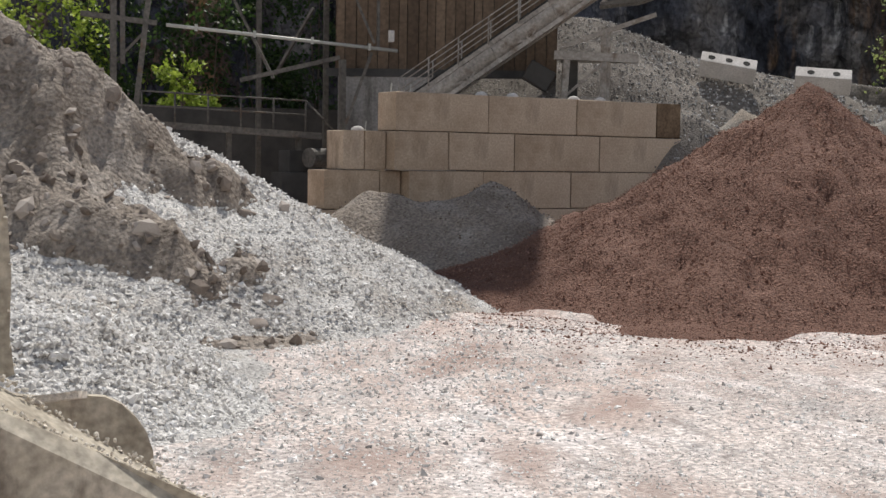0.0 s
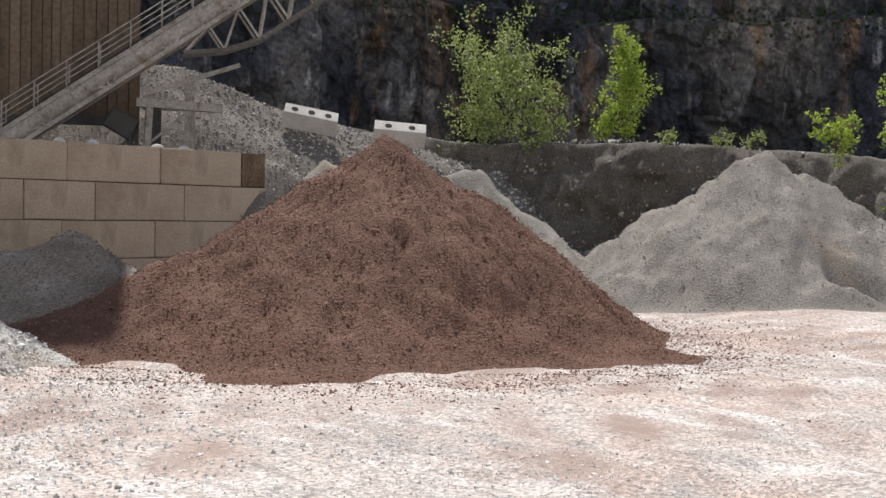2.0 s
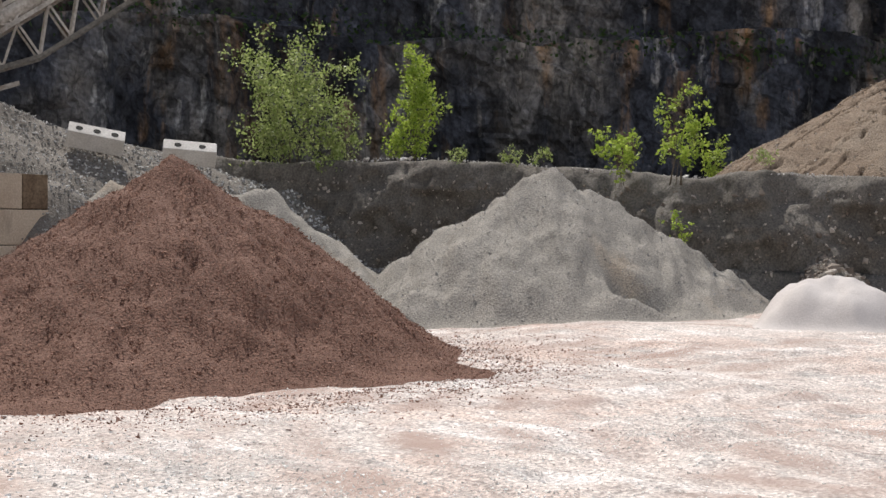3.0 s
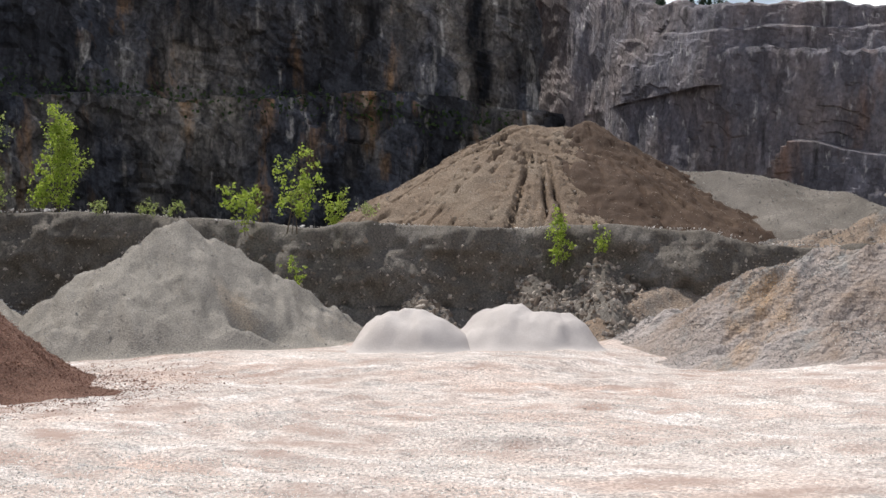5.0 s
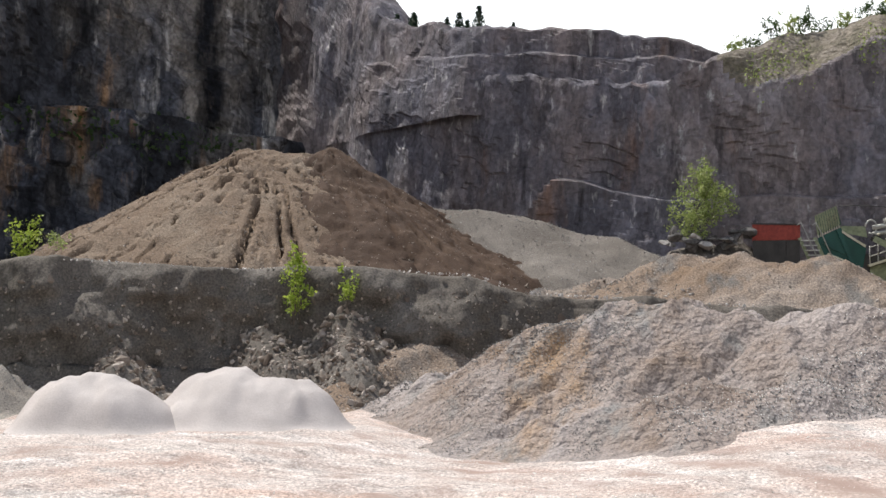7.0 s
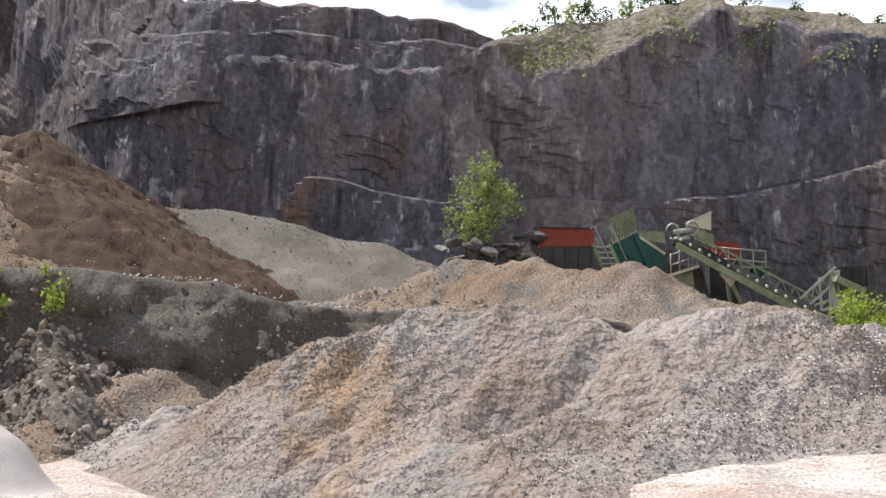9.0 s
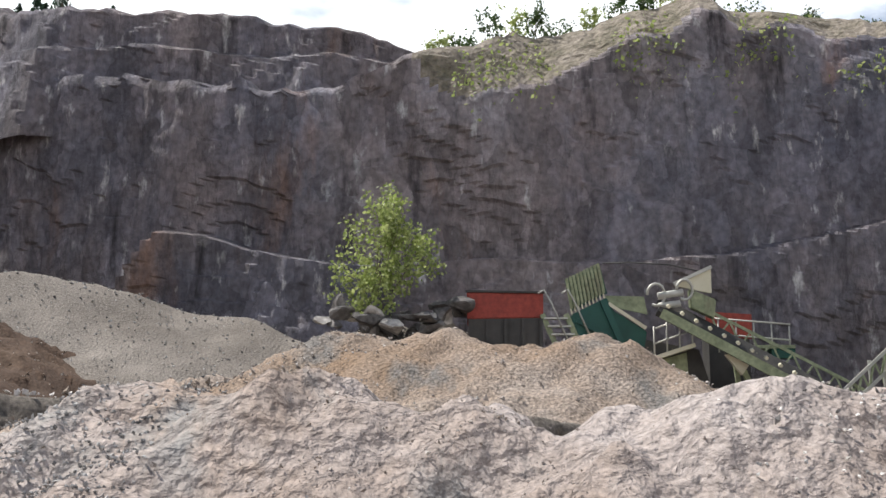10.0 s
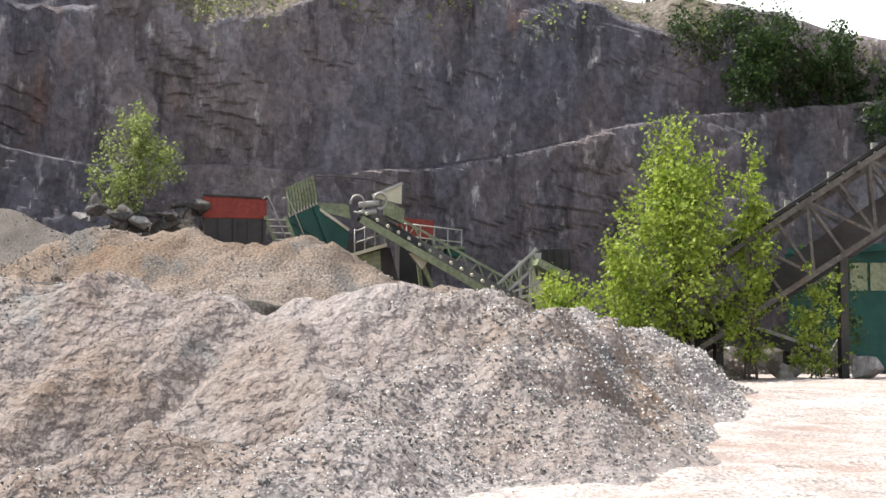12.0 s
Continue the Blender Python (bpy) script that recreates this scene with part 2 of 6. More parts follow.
M = dict(
    ground=surface("ground_dust", [(0.3, (0.454, 0.389, 0.356)), (0.5, (0.594, 0.529, 0.491)), (0.72, (0.670, 0.572, 0.518))], scale=0.45, fine=(30, 0.35), bump=0.8, bump_scale=30, bump_dist=0.03, cracks=[(34, (1, 1, 1), 0.22, 0.30)],
                   streaks=[((0.55, 0.42, 0.36), 0.48, 0.70, (1.0, 0.4, 1), 0.8), ((0.42, 0.39, 0.37), 0.53, 0.66, (1, 0.5, 1), 2.2), ((0.72, 0.66, 0.63), 0.55, 0.66, (1, 0.3, 1), 2.0), ((0.33, 0.285, 0.26), 0.56, 0.69, (1, 0.35, 1), 5.0)]),
    gravel=surface("grey_gravel", [(0.3, (0.40, 0.38, 0.36)), (0.5, (0.53, 0.51, 0.485)), (0.75, (0.66, 0.64, 0.61))], scale=0.7, fine=(40, 0.5), bump=1.0, bump_scale=30, bump_dist=0.05,
                   streaks=((0.33, 0.27, 0.21), 0.52, 0.70, (1, 1, 1), 0.6)),
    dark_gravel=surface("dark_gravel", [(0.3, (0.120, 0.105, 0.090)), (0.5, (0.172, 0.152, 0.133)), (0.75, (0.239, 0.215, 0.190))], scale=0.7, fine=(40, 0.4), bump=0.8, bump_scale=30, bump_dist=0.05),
    dark_stones=surface("dark_gravel_stones", [(0.2, (0.12, 0.117, 0.115)), (0.5, (0.23, 0.225, 0.22)), (0.82, (0.42, 0.41, 0.40))], scale=2.0, island=0.7, bump=0),
    stones=surface("gravel_stones", [(0.2, (0.40, 0.38, 0.355)), (0.5, (0.70, 0.675, 0.64)), (0.8, (0.88, 0.86, 0.83))], scale=2.0, island=0.7, bump=0),
    slope_stones=surface("slope_gravel_stones", [(0.2, (0.15, 0.145, 0.14)), (0.5, (0.34, 0.33, 0.32)), (0.82, (0.60, 0.58, 0.56))], scale=2.0, island=0.75, bump=0),
    dark_concrete=surface("dark_concrete", [(0.3, (0.10, 0.065, 0.04)), (0.6, (0.20, 0.14, 0.09)), (0.8, (0.28, 0.21, 0.15))], scale=2.5, fine=(25, 0.3), bump=0.5, bump_scale=20, bump_dist=0.02),
    sand_grit=surface("sandy_grit", [(0.2, (0.20, 0.17, 0.145)), (0.5, (0.33, 0.293, 0.268)), (0.8, (0.47, 0.437, 0.408))], scale=2.0, island=0.7, bump=0),
    pale_stones=surface("pale_stones", [(0.2, (0.40, 0.37, 0.35)), (0.5, (0.56, 0.525, 0.50)), (0.8, (0.68, 0.65, 0.625))], scale=2.0, island=0.7, bump=0),
    earth=surface("brown_earth", [(0.3, (0.17, 0.137, 0.108)), (0.55, (0.285, 0.243, 0.203)), (0.8, (0.41, 0.37, 0.33))], scale=1.2, fine=(25, 0.4), bump=1.0, bump_scale=18, bump_dist=0.08),
    clods=surface("earth_clods", [(0.2, (0.15, 0.118, 0.095)), (0.5, (0.26, 0.215, 0.178)), (0.8, (0.42, 0.37, 0.325))], scale=2, island=0.7, bump=0.4),
    red=surface("red_grit", [(0.25, (0.105, 0.052, 0.036)), (0.5, (0.155, 0.08, 0.056)), (0.78, (0.215, 0.122, 0.09))], scale=0.9, fine=(45, 0.45), bump=1.0, bump_scale=30, bump_dist=0.05),
    red_stones=surface("red_stones", [(0.2, (0.13, 0.064, 0.045)), (0.5, (0.22, 0.118, 0.085)), (0.85, (0.36, 0.215, 0.165))], scale=2, island=0.8, bump=0),
    grey_sand=surface("grey_sand", [(0.3, (0.205, 0.187, 0.163)), (0.5, (0.255, 0.233, 0.206)), (0.75, (0.315, 0.286, 0.25))], scale=0.6, fine=(38, 0.4), bump=0.9, bump_scale=30, bump_dist=0.03,
                      streaks=((0.34, 0.27, 0.20), 0.56, 0.74, (1, 1, 0.6), 0.5)),
    white_sand=surface("white_sand", [(0.3, (0.43, 0.392, 0.374)), (0.7, (0.545, 0.502, 0.482))], scale=0.8, fine=(60, 0.1), bump=0.3, bump_scale=30, bump_dist=0.02),
    brown_sand=surface("brown_sand", [(0.3, (0.145, 0.099, 0.067)), (0.5, (0.191, 0.139, 0.099)), (0.75, (0.232, 0.186, 0.142))], scale=0.5, fine=(26, 0.42), bump=0.9, bump_scale=18, bump_dist=0.06),
    tan_sand=surface("tan_sand", [(0.3, (0.19, 0.128, 0.082)), (0.5, (0.245, 0.192, 0.152)), (0.75, (0.30, 0.268, 0.242))], scale=0.4, fine=(26, 0.5), bump=0.9, bump_scale=20, bump_dist=0.05,
                     streaks=((0.15, 0.14, 0.13), 0.54, 0.66, (0.6, 1.3, 0.6), 0.8)),
    mixed_sand=surface("mixed_sand", [(0.3, (0.21, 0.148, 0.105)), (0.43, (0.29, 0.243, 0.217)), (0.6, (0.37, 0.333, 0.318)), (0.78, (0.285, 0.275, 0.268))], scale=0.35, fine=(26, 0.28), bump=1.0, bump_scale=7, bump_dist=0.16,
                       streaks=[((0.30, 0.20, 0.12), 0.56, 0.70, (0.5, 1.3, 0.5), 0.5), ((0.24, 0.23, 0.22), 0.56, 0.68, (0.6, 1.4, 0.6), 1.1)]),
    fresh_sand=surface("damp_brown_sand", [(0.3, (0.042, 0.024, 0.015)), (0.5, (0.066, 0.039, 0.025)), (0.75, (0.105, 0.068, 0.045))], scale=0.6, fine=(30, 0.3), bump=0.6, bump_scale=20, bump_dist=0.04),
    dark_rock=surface("dark_broken_rock", [(0.3, (0.06, 0.056, 0.054)), (0.5, (0.12, 0.112, 0.108)), (0.75, (0.24, 0.225, 0.215))], scale=2.5, fine=(14, 0.3), bump=0.6, bump_scale=9, bump_dist=0.05, rand=0.3),
    bank=surface("dark_bank", [(0.3, (0.085, 0.072, 0.060)), (0.5, (0.132, 0.116, 0.100)), (0.75, (0.215, 0.196, 0.175))], scale=0.5, stretch=(1, 1, 0.7), fine=(22, 0.4), bump=0.7, bump_scale=5, bump_dist=0.10, bump_stretch=(1, 1, 0.7)),
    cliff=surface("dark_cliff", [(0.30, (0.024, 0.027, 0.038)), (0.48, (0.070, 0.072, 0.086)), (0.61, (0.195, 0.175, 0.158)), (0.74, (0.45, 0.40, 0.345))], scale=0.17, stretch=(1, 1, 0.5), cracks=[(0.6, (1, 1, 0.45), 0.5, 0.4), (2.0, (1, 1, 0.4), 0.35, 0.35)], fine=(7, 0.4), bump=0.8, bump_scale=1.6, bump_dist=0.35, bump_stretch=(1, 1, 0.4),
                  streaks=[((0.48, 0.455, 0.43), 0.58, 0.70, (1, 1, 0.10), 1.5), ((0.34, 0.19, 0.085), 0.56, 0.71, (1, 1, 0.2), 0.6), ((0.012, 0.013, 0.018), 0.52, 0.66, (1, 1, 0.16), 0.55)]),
    face=surface("quarry_rock", [(0.34, (0.112, 0.111, 0.136)), (0.46, (0.162, 0.152, 0.174)), (0.57, (0.208, 0.177, 0.179)), (0.72, (0.280, 0.237, 0.230))], scale=0.22, stretch=(1, 1, 0.8), cracks=[(1.3, (1, 1, 0.35), 0.12, 0.20), (3.6, (1, 1, 0.45), 0.12, 0.22)], fine=(7, 0.28), bump=1.0, bump_scale=3.0, bump_dist=0.22, bump_stretch=(1, 1, 0.45),
                 streaks=[((0.52, 0.50, 0.49), 0.60, 0.70, (1, 1, 0.40), 3.2), ((0.26, 0.135, 0.075), 0.60, 0.78, (1, 1, 0.3), 0.5), ((0.20, 0.21, 0.25), 0.50, 0.68, (1, 1, 0.5), 0.12), ((0.05, 0.045, 0.050), 0.58, 0.70, (1, 1, 0.16), 1.6)]),
    scrub_soil=surface("scrub_soil", [(0.3, (0.09, 0.085, 0.05)), (0.5, (0.19, 0.165, 0.13)), (0.7, (0.27, 0.235, 0.20))], scale=1.3, fine=(9, 0.35), bump=0.9, bump_scale=8, bump_dist=0.15),
    concrete=surface("tan_concrete", [(0.3, (0.33, 0.247, 0.175)), (0.5, (0.44, 0.343, 0.255)), (0.75, (0.52, 0.42, 0.325))], scale=1.6, fine=(30, 0.15), bump=0.4, bump_scale=25, bump_dist=0.01, rand=0.25,
                     streaks=((0.13, 0.095, 0.065), 0.57, 0.75, (1.4, 1.4, 0.35), 1.4)),
    pale_concrete=surface("pale_concrete", [(0.3, (0.45, 0.42, 0.39)), (0.7, (0.62, 0.59, 0.56))], scale=2, fine=(30, 0.15), bump=0.3, bump_scale=25, bump_dist=0.01),
    grey_concrete=surface("grey_concrete", [(0.3, (0.22, 0.21, 0.20)), (0.7, (0.36, 0.34, 0.32))], scale=1.5, fine=(20, 0.2), bump=0.3, bump_scale=20, bump_dist=0.01, streaks=((0.10, 0.09, 0.08), 0.55, 0.75, (1.5, 1.5, 0.25), 1.5)),
    hole_shade=surface("socket_shade", [(0.3, (0.012, 0.011, 0.01)), (0.7, (0.03, 0.028, 0.025))], bump=0),
    rust_sheet=surface("brown_sheet", [(0.3, (0.068, 0.045, 0.029)), (0.5, (0.108, 0.073, 0.047)), (0.75, (0.165, 0.116, 0.078))], scale=0.9, stretch=(1, 1, 0.3), fine=(12, 0.25), rough=0.75, bump=0.2, bump_scale=12, rand=0.3),
    steel=surface("dusty_steel", [(0.3, (0.085, 0.076, 0.068)), (0.7, (0.155, 0.142, 0.124))], scale=2.5, fine=(15, 0.3), rough=0.7, bump=0.2, bump_scale=20, bump_dist=0.005, streaks=((0.16, 0.09, 0.05), 0.58, 0.75, (1, 1, 1), 2.5)),
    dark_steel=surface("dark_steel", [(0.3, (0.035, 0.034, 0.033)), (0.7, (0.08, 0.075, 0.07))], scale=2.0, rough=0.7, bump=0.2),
    belt=surface("rubber_belt", [(0.3, (0.025, 0.025, 0.025)), (0.7, (0.07, 0.066, 0.06))], scale=3, rough=0.85, bump=0.2),
    bucket=surface("worn_bucket_steel", [(0.3, (0.26, 0.22, 0.165)), (0.5, (0.42, 0.37, 0.29)), (0.75, (0.56, 0.50, 0.41))], scale=3.5, fine=(25, 0.3), rough=0.65, bump=0.4, bump_scale=30, bump_dist=0.008, streaks=((0.14, 0.11, 0.085), 0.55, 0.70, (1, 1, 0.4), 4)),
    bucket_edge=surface("mud_crusted_edge", [(0.3, (0.54, 0.48, 0.40)), (0.7, (0.78, 0.72, 0.63))], scale=8, fine=(40, 0.3), bump=0.8, bump_scale=40, bump_dist=0.02),
    red_paint=surface("faded_red_paint", [(0.3, (0.21, 0.033, 0.023)), (0.7, (0.31, 0.052, 0.036))], scale=2, fine=(15, 0.2), rough=0.55, bump=0.15),
    green_paint=surface("pale_green_paint", [(0.3, (0.19, 0.22, 0.13)), (0.7, (0.30, 0.33, 0.21))], scale=2, fine=(15, 0.25), rough=0.6, bump=0.15, streaks=((0.13, 0.10, 0.07), 0.58, 0.76, (1, 1, 0.4), 2)),
    dark_green=surface("deep_green_paint", [(0.3, (0.01, 0.055, 0.045)), (0.7, (0.02, 0.10, 0.08))], scale=2, rough=0.5, bump=0.1),
    cream=surface("cream_paint", [(0.3, (0.52, 0.49, 0.36)), (0.7, (0.66, 0.63, 0.50))], scale=2, rough=0.5, bump=0.1),
    cover=surface("dusty_cover", [(0.3, (0.24, 0.215, 0.19)), (0.7, (0.42, 0.385, 0.345))], scale=2.0, fine=(18, 0.25), rough=0.75, bump=0.2, bump_scale=20, bump_dist=0.005, streaks=((0.15, 0.11, 0.08), 0.55, 0.72, (1, 1, 1), 3.0)),
    rail=surface("galvanised_rail", [(0.3, (0.34, 0.34, 0.31)), (0.7, (0.50, 0.49, 0.45))], scale=4, rough=0.5, metal=0.3, bump=0),
    boulder=surface("pale_boulder", [(0.3, (0.30, 0.28, 0.26)), (0.7, (0.52, 0.49, 0.46))], scale=2.5, fine=(14, 0.3), bump=0.7, bump_scale=9, bump_dist=0.06),
    bark=surface("grey_bark", [(0.3, (0.08, 0.06, 0.045)), (0.7, (0.17, 0.14, 0.11))], scale=8, stretch=(1, 1, 0.3), bump=0.5, bump_scale=30),
    leaf=leaf_material("fresh_leaves", (0.19, 0.29, 0.025), (0.47, 0.56, 0.11)),
    leaf_grey=leaf_material("greyish_leaves", (0.16, 0.225, 0.045), (0.42, 0.47, 0.19)),
    leaf_dark=leaf_material("dark_leaves", (0.025, 0.055, 0.015), (0.07, 0.12, 0.03)),
    needle=leaf_material("fir_needles", (0.012, 0.03, 0.018), (0.03, 0.06, 0.03)),
)

def add_tracks(m, turns, tone):
    """Swept bands that turning wheels leave: rings round each centre, broken up by noise."""
    N, L = m.node_tree.nodes, m.node_tree.links
    base = N["Principled BSDF"].inputs["Base Color"]
    tc = N.new("ShaderNodeTexCoord")
    for cx, cy, low, high in turns:
        mp = N.new("ShaderNodeMapping")
        mp.inputs["Location"].default_value = (-cx, -cy, 0)
        wave, gap, cut, mul, mix = N.new("ShaderNodeTexWave"), N.new("ShaderNodeTexNoise"), N.new("ShaderNodeMapRange"), N.new("ShaderNodeMath"), N.new("ShaderNodeMix")
        wave.wave_type, wave.rings_direction = "RINGS", "Z"
        for key, v in (("Scale", 0.42), ("Distortion", 7.0), ("Detail", 5.0), ("Detail Scale", 1.4), ("Detail Roughness", 0.65)):
            wave.inputs[key].default_value = v
        gap.inputs["Scale"].default_value, gap.inputs["Detail"].default_value = 0.55, 6.0
        cut.inputs["From Min"].default_value, cut.inputs["From Max"].default_value = low, high
        mul.operation, mix.data_type = "MULTIPLY", "RGBA"
        L.new(tc.outputs["Object"], mp.inputs["Vector"])
        L.new(mp.outputs["Vector"], wave.inputs["Vector"])
        L.new(mp.outputs["Vector"], gap.inputs["Vector"])
        L.new(gap.outputs["Fac"], cut.inputs["Value"])
        L.new(wave.outputs["Fac"], mul.inputs[0])
        L.new(cut.outputs["Result"], mul.inputs[1])
        L.new(mul.outputs[0], mix.inputs[0])
        L.new(base.links[0].from_socket, mix.inputs[6])
        mix.inputs[7].default_value = (*tone, 1)
        L.new(mix.outputs[2], base)
    return m


add_tracks(M["ground"], [(11.5, 3.2, 0.42, 0.66), (9.0, 14.0, 0.54, 0.74)], (0.36, 0.265, 0.225))

# ---- ground ----
# tyre tracks: centre and radius of the turns that vehicles made
RUTS = [(11.5, 3.2, 2.6), (11.0, 3.6, 4.3), (12.2, 3.0, 6.0), (9.0, 14.0, 9.4), (16.0, 22.0, 16.2), (7.0, -9.0, 13.0), (25.0, 24.0, 22.0)]


def ground_z(x, y):
    """Height of the quarry floor: a slight rise to the heaps and a ramp beside the plant."""
    z = 0.22 * sstep(13, 17, x) * sstep(3, 6, y)
    z = z + (0.55 * sstep(13.0, 20, x) + 0.5 * sstep(19, 28, x)) * sstep(2.5, -1.5, y)
    near = sstep(60, 30, np.hypot(x - 14, y - 4))
    for k, (cx, cy, r) in enumerate(RUTS):
        d = np.hypot(x - cx, y - cy) - r + 0.15 * vnoise(x * 0.5 + 7 * k, y * 0.5)
        worn = np.clip(0.6 + 0.9 * vnoise(x * 0.45 - 5 * k, y * 0.45, 2.0), 0, 1)
        for w in (-0.95, 0.95):
            e = np.abs(d - w)
            z = z + worn * (0.020 * np.exp(-((e - 0.34) / 0.13) ** 2) - 0.026 * np.exp(-(e / 0.20) ** 2))
    return z + near * (0.03 * fbm(x, y, scale=2.3, octaves=3) + 0.012 * fbm(x, y, 5.0, scale=0.35, octaves=3))


def spread(lo, hi, step, far):
    """Grid lines: fine between lo and hi, wider and wider out to far."""
    out, s, v = [], step, 0.0
    while v < far:
        s *= 1.35
        v += s
        out.append(v)
    out = np.array(out)
    return np.concatenate([lo - out[::-1], np.arange(lo, hi, step), hi + out])


gx, gy = spread(-4, 30, 0.085, 2500), spread(-9, 20, 0.085, 2500)
GX, GY = np.meshgrid(gx, gy, indexing="ij")
GZ = ground_z(GX, GY)
tagged(mesh_np("ground", np.stack([GX, GY, GZ], -1).reshape(-1, 3), grid_faces(len(gx), len(gy)), M["ground"]),
       "pale dusty quarry floor of crushed stone with tyre tracks", "ground", kind="structure")


def near_line(x, y, pts):
    """Distance to a line through (x, y, z) points, and the height of its nearest place."""
    best, hz = np.full(np.shape(x), 1e9), np.zeros(np.shape(x))
    for (ax, ay, az_), (bx, by, bz) in zip(pts, pts[1:]):
        dx, dy = bx - ax, by - ay
        u = np.clip(((x - ax) * dx + (y - ay) * dy) / (dx * dx + dy * dy), 0, 1)
        d = np.hypot(x - ax - u * dx, y - ay - u * dy)
        better = d < best
        best, hz = np.where(better, d, best), np.where(better, az_ + u * (bz - az_), hz)
    return best, hz


def ridge_field(x, y, ridges):
    """The highest of several ridges; each has points, a slope and the rounding of its top."""
    z = np.full(np.shape(x), -9.0)
    for pts, slope, top in ridges:
        r = np.full(np.shape(x), -9.0)
        for i in range(max(1, len(pts) - 1)):
            if len(pts) == 1:
                d, h = np.hypot(x - pts[0][0], y - pts[0][1]), pts[0][2]
            else:
                d, h = near_line(x, y, pts[i:i + 2])
            r = np.maximum(r, h + slope * top - slope * np.sqrt(d * d + top * top))
        z = np.maximum(z, r) + 0.10 * np.exp(-np.abs(z - r) / 0.12) * (np.minimum(z, r) > -1)
    return z


def heap(name, ridges, area, step, material, label, category="heap", rough=(0.10, 1.2), grain=0.02, rills=None, base=None, flow=None, dents=()):
    """A heap of loose material over the ground. rills: (depth, turns, x, y) of gullies that run down from a point."""
    x0, x1, y0, y1 = area
    xs, ys = np.arange(x0, x1, step), np.arange(y0, y1, step)
    X, Y = np.meshgrid(xs, ys, indexing="ij")
    wx, wy = 0.25 * fbm(X, Y, 2.0, scale=1.7, octaves=3), 0.25 * fbm(X, Y, 9.0, scale=1.7, octaves=3)
    Z = ridge_field(X + wx, Y + wy, ridges)
    floor = ground_z(X, Y) if base is None else base + 0 * X
    lift = sstep(0.0, 0.5, Z - floor)
    Z = Z + lift * (rough[0] * fbm(X, Y, 4.0, scale=rough[1], octaves=4) + grain * fbm(X, Y, 1.0, scale=0.22, octaves=3))
    if rills:
        depth, turns, cx, cy = rills
        a = np.arctan2(Y - cy, X - cx)
        g = np.abs(vnoise(a * turns + 0.25 * fbm(X, Y, scale=1.0), np.hypot(X - cx, Y - cy) * 0.22, 3.0))
        Z = Z - lift * depth * np.clip(1 - g * 7.5, 0, 1) * np.clip(0.7 + 0.6 * fbm(X, Y, 8.0, scale=2.5, octaves=2), 0.35, 1)
    if flow:
        fx, fy, amp = flow
        a, c = X * fx + Y * fy, X * fy - Y * fx
        slump = 1 - 2.2 * np.abs(fbm(a / 2.2 + 0.3 * fbm(X, Y, 3.0, scale=0.8), c, 8.0, scale=0.7, octaves=3))
        Z = Z + lift * amp * (fbm(a / 5.0, c, 6.0, scale=0.32, octaves=3) + 0.8 * np.clip(fbm(a / 3.0, c, 2.0, scale=0.9, octaves=2), -1, 0.3) + 0.7 * np.clip(slump, -1, 1))
    for dx, dy, r, depth in dents:
        Z = Z - depth * np.exp(-((X - dx) ** 2 + ((Y - dy) * 0.8) ** 2) / r ** 2) * lift
    # a soft skirt where the heap meets the floor
    u = Z - floor
    Z = floor + np.where(u > 0.12, u, 0.12 * np.exp(np.clip((u - 0.12) / 0.12, -8, 0))) - 0.035
    F = grid_faces(len(xs), len(ys))
    keep = ((Z - floor).ravel()[F] > -0.03).any(1)
    ob = mesh_np(name, np.stack([X, Y, Z], -1).reshape(-1, 3), F[keep], material)
    return tagged(ob, label, category), (X, Y, Z, floor)


ICO = bmesh.new()
bmesh.ops.create_icosphere(ICO, subdivisions=1, radius=1.0)
ICO_V = np.array([v.co for v in ICO.verts])
ICO_F = np.array([[v.index for v in f.verts] for f in ICO.faces])
ICO.free()
OCT_V = np.array([(1, 0, 0), (-1, 0, 0), (0, 1, 0), (0, -1, 0), (0, 0, 1), (0, 0, -1)], float)
OCT_F = np.array([(0, 2, 4), (2, 1, 4), (1, 3, 4), (3, 0, 4), (2, 0, 5), (1, 2, 5), (3, 1, 5), (0, 3, 5)])


TET_V = np.array([(1, 0, -0.5), (-0.5, 0.87, -0.5), (-0.5, -0.87, -0.5), (0, 0, 0.9)])
TET_F = np.array([(0, 1, 3), (1, 2, 3), (2, 0, 3), (0, 2, 1)])


